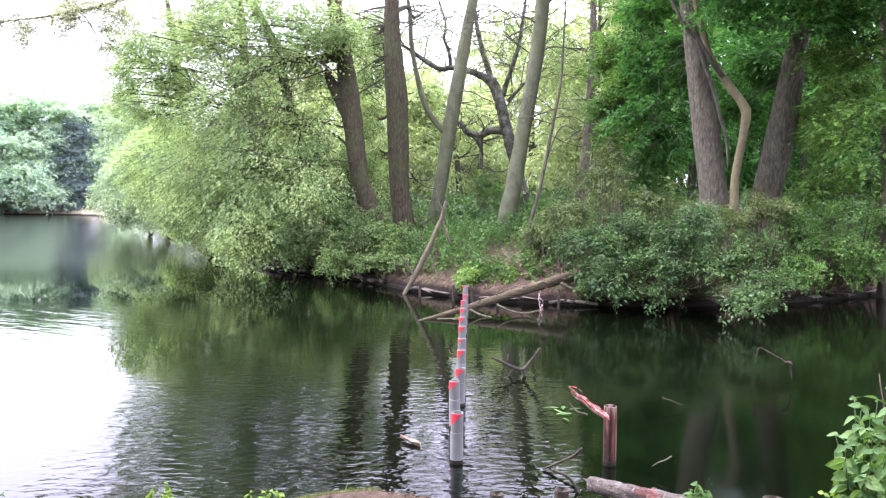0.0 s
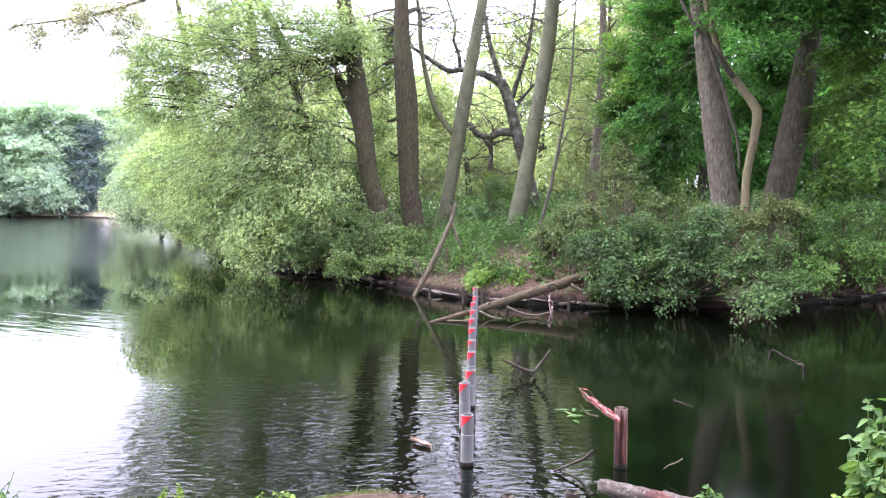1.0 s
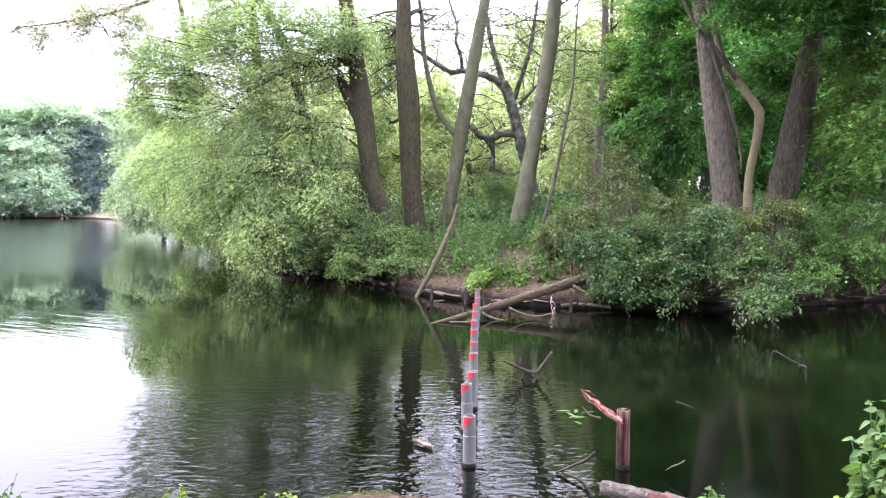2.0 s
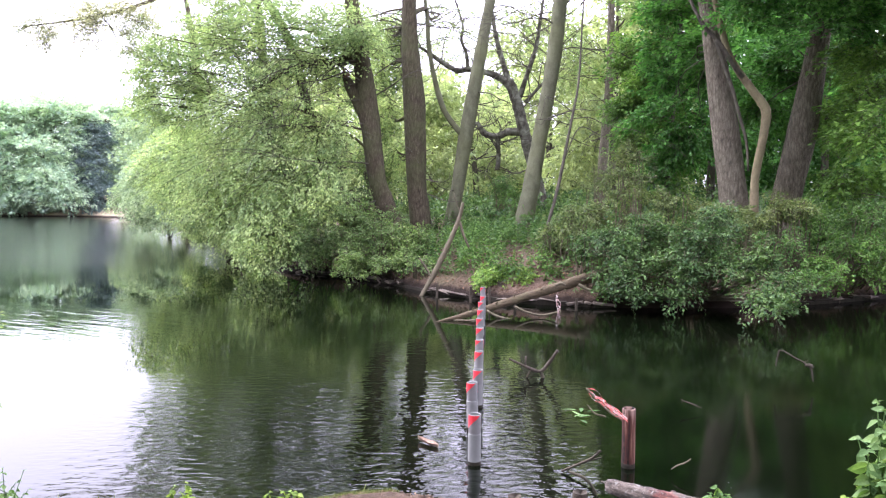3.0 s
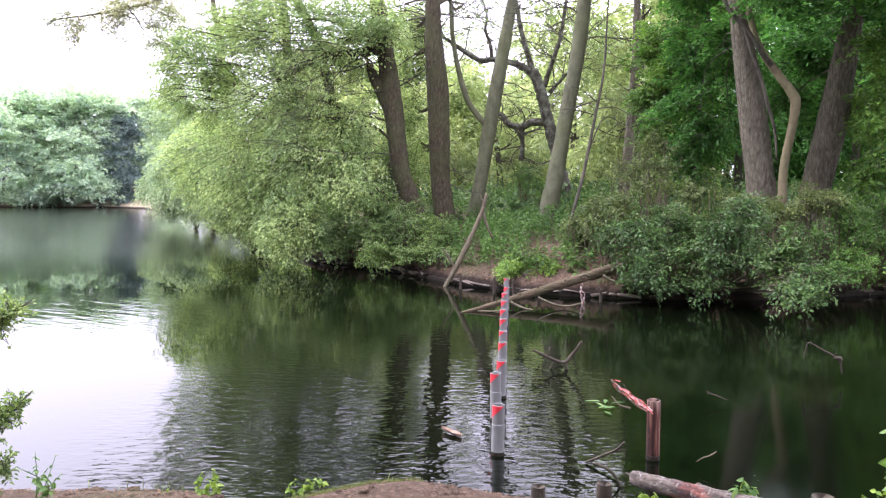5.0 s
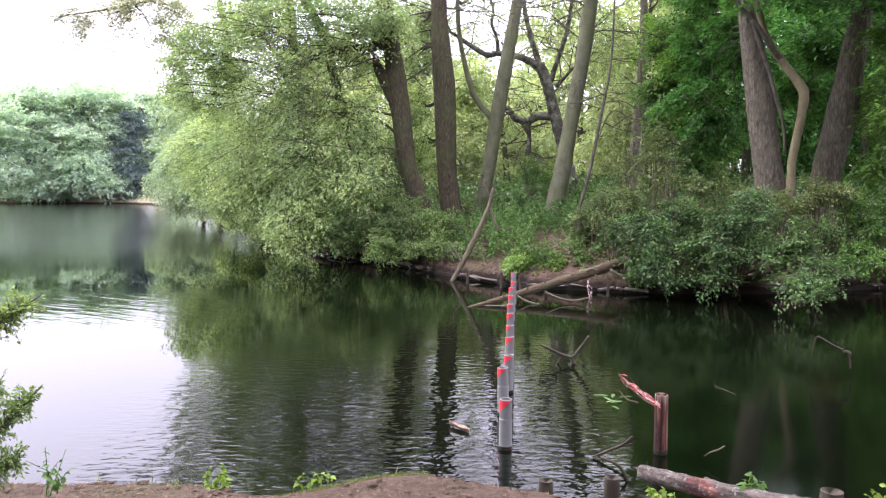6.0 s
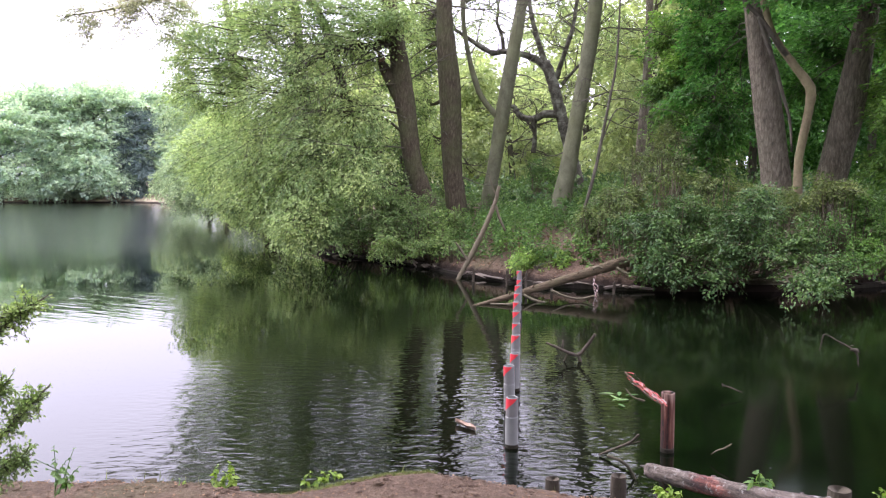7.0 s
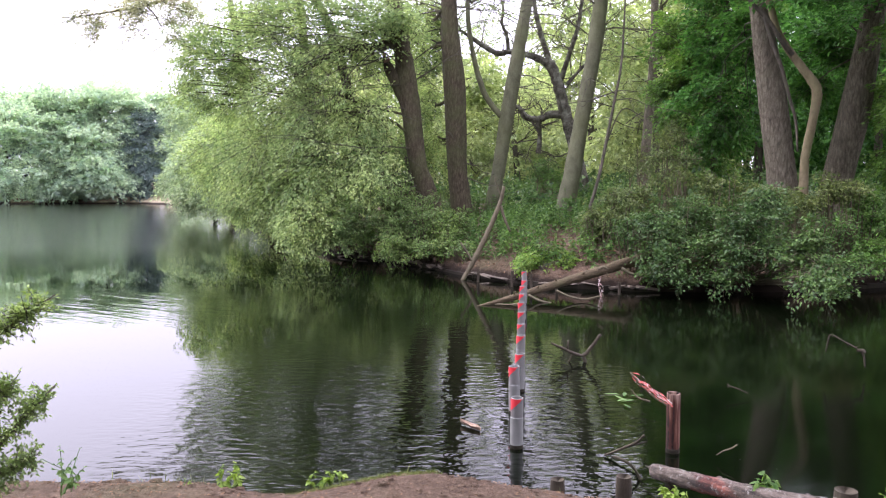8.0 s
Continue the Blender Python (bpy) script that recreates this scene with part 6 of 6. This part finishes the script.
whole("soil_clods", g, SOIL, (0, 0, 0), "crumbled brown clods of soil on the trodden bank", "soil", kind="stuff")
leaves = Geo()
p = ground_points(12000, (-4, 4, 2.5, 5), rng, 0.05, 3.4)
leaf_quads(leaves, p + [0, 0, 0.006], rng.normal(0, 1, p.shape) * [1, 1, 0.2], np.array([0, 0, 1.0]) + rng.normal(0, 0.4, p.shape), rng.uniform(0.010, 0.03, len(p)), rng.uniform(0.005, 0.013, len(p)))
p = ground_points(12000, (-6, 12, 16, 25), rng, 0.12, 2.5)
leaf_quads(leaves, p + [0, 0, 0.02], rng.normal(0, 1, p.shape) * [1, 1, 0.3], np.array([0, 0, 1.0]) + rng.normal(0, 0.5, p.shape), rng.uniform(0.05, 0.11, len(p)), rng.uniform(0.03, 0.06, len(p)))
whole("leaf_litter", leaves, LEAF_DRY, (0, 0, 0.6), "dry brown fallen leaves strewn over the soil", "leaf litter", kind="stuff", smooth=False)

blades = Geo()
p = ground_points(16000, (-1.3, 0.35, 3.95, 4.7), rng, 0.04, 0.42, lambda x, y: waves(x, y, 4.0, 21) > -0.05)
leaf_quads(blades, p, upright(p, rng, 0.5), rng.normal(0, 1, p.shape), rng.uniform(0.012, 0.04, len(p)), rng.uniform(0.002, 0.005, len(p)))
p = ground_points(2500, (-4, 4, 4.0, 4.8), rng, 0.03, 0.3, lambda x, y: waves(x, y, 5.0, 22) > 0.2)
leaf_quads(blades, p, upright(p, rng, 0.5), rng.normal(0, 1, p.shape), rng.uniform(0.03, 0.09, len(p)), rng.uniform(0.003, 0.007, len(p)))
whole("grass", blades, GRASS, (0, 4.3, 0.6), "short mossy yellow-green grass along the bank's lip", "grass", kind="stuff", smooth=False)

# ---- leafy plants on the near bank ----


def leaf_mesh(mat):
    """One pointed, veined and slightly cupped leaf, 1 m long along +y."""
    g = Geo()
    v, q, t = [], [], []
    ys = [0.0, 0.12, 0.3, 0.5, 0.72, 0.88, 1.0]
    ws = [0.02, 0.20, 0.31, 0.29, 0.19, 0.09, 0.004]
    for y, w in zip(ys, ws):
        dip = -0.16 * y * y
        v += [(-w, y - 0.03, dip + w * 0.32), (-w * 0.5, y, dip + w * 0.12), (0, y, dip), (w * 0.5, y, dip + w * 0.12), (w, y - 0.03, dip + w * 0.32)]
    for i in range(len(ys) - 1):
        for j in range(4):
            q.append((i * 5 + j, i * 5 + j + 1, i * 5 + j + 6, i * 5 + j + 5))
    g.add(v, q)
    return g.mesh("leaf", mat)


def leaf_variant(name, dark, light):
    m, n, l, p, out = material(name)
    oi = n.new("ShaderNodeObjectInfo")
    col = ramp(n, l, oi.outputs["Random"], [(0.0, dark), (1.0, light)])
    vein = noise_tex(n, l, 5.0, 4)
    col = mix_rgb(n, l, 1.0, col, ramp(n, l, vein, [(0.3, (0.75, 0.8, 0.75)), (0.7, (1.15, 1.12, 1.0))]), "MULTIPLY")
    l.new(col, p.inputs["Base Color"])
    p.inputs["Roughness"].default_value = 0.55
    p.inputs["Specular IOR Level"].default_value = 0.2
    bump(n, l, p, vein, 0.4, 0.03)
    tr = n.new("ShaderNodeBsdfTranslucent")
    l.new(mix_rgb(n, l, 1.0, col, (1.2, 1.3, 0.6), "MULTIPLY"), tr.inputs["Color"])
    mx = n.new("ShaderNodeMixShader")
    mx.inputs[0].default_value = 0.35
    l.new(p.outputs[0], mx.inputs[1])
    l.new(tr.outputs[0], mx.inputs[2])
    l.new(mx.outputs[0], out.inputs[0])
    return m


NETTLE_LEAF = leaf_mesh(leaf_variant("nettle_leaf", (0.055, 0.12, 0.035), (0.17, 0.26, 0.10)))
LIME_LEAF = leaf_mesh(leaf_variant("young_leaf", (0.12, 0.20, 0.035), (0.27, 0.36, 0.08)))


def herb(name, base, stalks, mesh, label, category, rng, leaf=0.09, gap=0.09, stalk=0.004, first=0.15, group=""):
    """A herb: stalks to the given tips, with crossed pairs of leaves up each."""
    ob = thing(name, base, label, category, group)
    b = np.array(base, float)
    for tip in stalks:
        tip = np.array(tip, float)
        foot = b + np.array([rng.normal(0, 0.03), rng.normal(0, 0.03), -0.03])
        mid = (foot + tip) / 2 + np.array([rng.normal(0, 0.03), rng.normal(0, 0.03), 0.0]) + (foot - tip) * np.array([0.12, 0.12, 0])
        path = smooth_path([(*foot, stalk), (*mid, stalk * 0.85), (*tip, stalk * 0.5)], 6)
        g = Geo()
        tube(g, path, 6, 1)
        stem = part("stalk", g, LEAF_HERB, ob)
        L = np.linalg.norm(tip - foot)
        n = max(2, int(L / gap))
        turn = rng.uniform(0, 3.14)
        for i in range(n + 1):
            k = first + (1 - first) * i / n
            c = path[min(len(path) - 1, int(k * (len(path) - 1) + 0.5)), :3]
            size = leaf * (1.1 - 0.6 * k ** 3) * rng.uniform(0.55, 1.3)
            for side in (0.0, math.pi):
                a = turn + i * 1.57 + side + rng.normal(0, 0.3)
                o = new("leaf", mesh)
                o.parent = stem
                o.matrix_basis = Matrix.LocRotScale(Vector(c - b), Euler((rng.uniform(-1.25, 0.0) + 0.5 * (k > 0.95), rng.normal(0, 0.55), a)), Vector((size, size, size)))
    return ob


herb("nettle", (1.70, 3.02, 0.62), [(1.683, 3.012, 1.503), (1.729, 2.928, 1.519), (1.651, 3.086, 1.327), (1.644, 2.862, 1.420), (1.735, 2.807, 1.591), (1.646, 2.975, 1.257), (1.666, 2.732, 1.418), (1.783, 2.777, 1.534), (1.759, 3.026, 1.429), (1.595, 2.716, 1.380), (1.657, 2.911, 1.496), (1.785, 2.953, 1.439), (1.587, 2.893, 1.342)],
     NETTLE_LEAF, "tall fresh green nettle clump on the near bank", "plant", rng, leaf=0.082, gap=0.034)
herb("young_bush", (1.74, 3.12, 0.60), [(1.712, 2.938, 1.363), (1.722, 2.874, 1.406), (1.708, 2.998, 1.273), (1.699, 3.060, 1.179), (1.731, 2.926, 1.275), (1.688, 3.123, 1.107), (1.667, 3.191, 1.035), (1.700, 2.945, 1.187), (1.773, 2.901, 1.250), (1.768, 2.845, 1.359), (1.707, 3.056, 1.101), (1.643, 3.203, 0.987)],
     LIME_LEAF, "low yellow-green leafy sprouts among the nettles", "plant", rng, leaf=0.06, gap=0.024, first=0.1)
g = Geo()
tube(g, [(1.72, 2.98, 0.6, 0.005), (1.757, 2.911, 1.314) + (0.004,), (1.730, 2.927, 1.624) + (0.002,)], 6, 5)
whole("dry_stalk", g, WOOD_GREY, (1.72, 2.98, 0.6), "thin pale dry stalk rising from the nettles", "stalk")
for (px, py, pz), tips, leaf, mesh, label in (
        ((-1.628, 4.197, 0.539), [(-1.645, 4.190, 0.665), (-1.585, 4.213, 0.672), (-1.599, 4.154, 0.636), (-1.556, 4.224, 0.620)], 0.055, LIME_LEAF, "small light green weed on the bank's lip"),
        ((-1.838, 4.110, 0.555), [(-1.843, 4.108, 0.604), (-1.800, 4.072, 0.606)], 0.035, LIME_LEAF, "tiny green weed on the bank's lip"),
        ((-1.103, 4.363, 0.514), [(-1.129, 4.356, 0.565), (-1.079, 4.369, 0.569), (-1.030, 4.380, 0.544), (-1.155, 4.349, 0.546)], 0.05, LIME_LEAF, "tuft of yellow-green leaves at the pond edge"),
        ((-2.304, 3.635, 0.738), [(-2.301, 3.637, 0.956), (-2.255, 3.666, 0.871), (-2.336, 3.615, 0.843), (-2.22, 3.68, 0.93), (-2.38, 3.60, 0.90), (-2.20, 3.69, 0.83)], 0.048, NETTLE_LEAF, "thin nettle stalks on the bank's lip"),
        ((1.105, 4.819, 0.255), [(1.035, 4.835, 0.342), (1.109, 4.767, 0.364), (1.177, 4.750, 0.335), (1.048, 4.729, 0.329)], 0.07, LIME_LEAF, "leafy green weed under the rotten log"),
        ((1.625, 4.562, 0.426), [(1.592, 4.574, 0.549), (1.557, 4.586, 0.500), (1.653, 4.552, 0.502)], 0.085, NETTLE_LEAF, "young nettle growing behind the rotten log"),
        ((2.018, 3.900, 0.676), [(1.983, 3.919, 0.727), (1.962, 3.929, 0.692)], 0.05, LIME_LEAF, "small weed beside the timber post")):
    herb("weed", (px, py, pz), tips, mesh, label, "weed", rng, leaf=leaf * 0.75, gap=0.04 if leaf < 0.05 else 0.014, stalk=0.003, first=0.25, group="weeds along the near bank")

# the small-leaved shrub reaching in over the lake
ob = thing("shrub", (-2.45, 2.75, 0.62), "small-leaved shrub with feathery shoots on the near bank", "bush")
SHOOTS = [[(-2.35, 2.73, 1.34, 0.012), (-2.21, 2.85, 1.59, 0.010), (-2.10, 2.93, 1.69, 0.008), (-2.01, 2.99, 1.77, 0.005), (-1.92, 3.05, 1.84, 0.003)], [(-2.36, 2.72, 1.07, 0.014), (-2.23, 2.83, 1.12, 0.012), (-2.11, 2.92, 1.23, 0.010), (-2.01, 2.99, 1.35, 0.007), (-1.93, 3.04, 1.45, 0.003)], [(-2.37, 2.72, 1.02, 0.014), (-2.22, 2.84, 1.02, 0.008), (-2.08, 2.94, 1.11, 0.005), (-1.99, 3.00, 1.16, 0.003)], [(-2.36, 2.73, 1.25, 0.011), (-2.21, 2.85, 1.34, 0.008), (-2.11, 2.93, 1.43, 0.005), (-2.05, 2.96, 1.49, 0.003)]]
leaves, wood = Geo(), Geo()
for path in SHOOTS:
    g = Geo()
    root = (-2.45, 2.75, 0.55, 0.022)
    full = [root] + list(path)
    tube(g, full, 8, 5, 0.05, rng)
    part("shoot", g, BARK_DEAD, ob)
    sp = smooth_path(full, 14)
    sp = sp[len(sp) // 3:]
    k = rng.integers(0, len(sp) - 6, 200)
    d = unit(np.gradient(sp[:, :3], axis=0)[k] * 12 + rng.normal(0, 0.75, (200, 3)) + [0, 0, 0.25])
    sprays(leaves, wood, sp[k, :3], d, rng.uniform(0.04, 0.105, 200), 13, 0.020, rng, spread=0.24, sag=0.08, slim=0.45, tilt=0.8, twig=0.0022)
tagged(part("foliage", leaves, LEAF_YEW, ob, smooth=False), kind="stuff")
tagged(part("twig_growth", wood, BARK_DEAD, ob), kind="stuff")

# ---- far shore details ----
for (x, y, z), h, r, label in (((-52.344, 109.095, 0.741), 2.2, 0.28, "pale wooden post on the far shore"), ((-56.253, 107.132, 0.620), 1.8, 0.22, "slim pale trunk stump on the far shore")):
    g = Geo()
    tube(g, [(x, y, -0.2, r), (x, y, h - 0.1, r * 0.95), (x, y, h, r * 0.7)], 10, 2, 0.04, rng)
    whole("shore_post", g, WOOD_GREY, (x, y, 0), label, "post")

# ---- bits afloat ----
leaves = Geo()
n = 70
p = np.stack([rng.uniform(-2.5, 5.5, n), rng.uniform(5.6, 13.5, n), np.full(n, 0.004)], -1)
leaf_quads(leaves, p, rng.normal(0, 1, p.shape) * [1, 1, 0.02], np.array([0, 0, 1.0]) + rng.normal(0, 0.05, p.shape), rng.uniform(0.008, 0.024, n), rng.uniform(0.004, 0.012, n))
whole("floating_specks", leaves, PALE_FILM, (0, 8, 0), "pale petals and leaf bits floating on the water", "debris", kind="stuff", smooth=False)
ob = thing("water_plant", (1.323, 8.052, 0.000), "yellow-green leaves lying on the water by the tape", "plant")
for x, y, z in ((1.289, 8.182, 0.000), (1.362, 8.254, 0.000), (1.401, 8.122, 0.000), (1.286, 8.007, 0.000), (1.332, 7.925, 0.000), (1.411, 7.972, 0.000), (1.231, 7.919, 0.000), (1.276, 7.797, 0.000)):
    o = new("leaf", NETTLE_LEAF)
    o.parent = ob
    s = rng.uniform(0.11, 0.17)
    o.matrix_basis = Matrix.LocRotScale(Vector((x, y, 0.012)) - ob.location, Euler((0.06, 0, rng.uniform(0, 6.28))), Vector((s * 0.5, s * 1.2, s * 0.3)))

# torn wood on the broken bough, and dry twigs on the far bank
ob = bpy.data.objects["tree"]
for _ in range(7):
    a0 = np.array((-3.608, 23.654, 6.149)) + rng.normal(0, 0.05, 3)
    g = Geo()
    tube(g, [(*a0, 0.045), (*(a0 + np.array([-0.12, -0.02, 0.28]) * rng.uniform(0.6, 1.2) + rng.normal(0, 0.05, 3)), 0.006)], 5, 2, 0.1, rng)
    part("torn_splinter", g, FUNGUS, ob, "torn reddish splinter of the broken bough")
g = Geo()
p = ground_points(260, (-4, 9, 16, 22), rng, 0.05, 2.2)
for q in p[:110]:
    a0, L = rng.uniform(0, 6.28), rng.uniform(0.25, 0.9)
    e = q + np.array([math.cos(a0) * L, math.sin(a0) * L, 0.0])
    e[2] = max(0.02, ground_z(e[0], e[1])) + rng.uniform(0.0, 0.25)
    tube(g, [(*q, 0.012), (*((q + e) / 2 + [0, 0, 0.06]), 0.010), (*e, 0.004)], 4, 3, caps=False)
whole("dry_twigs", g, WOOD_GREY, (0, 17.5, 0.5), "dry brown twigs and roots strewn on the bank", "twigs", kind="stuff")
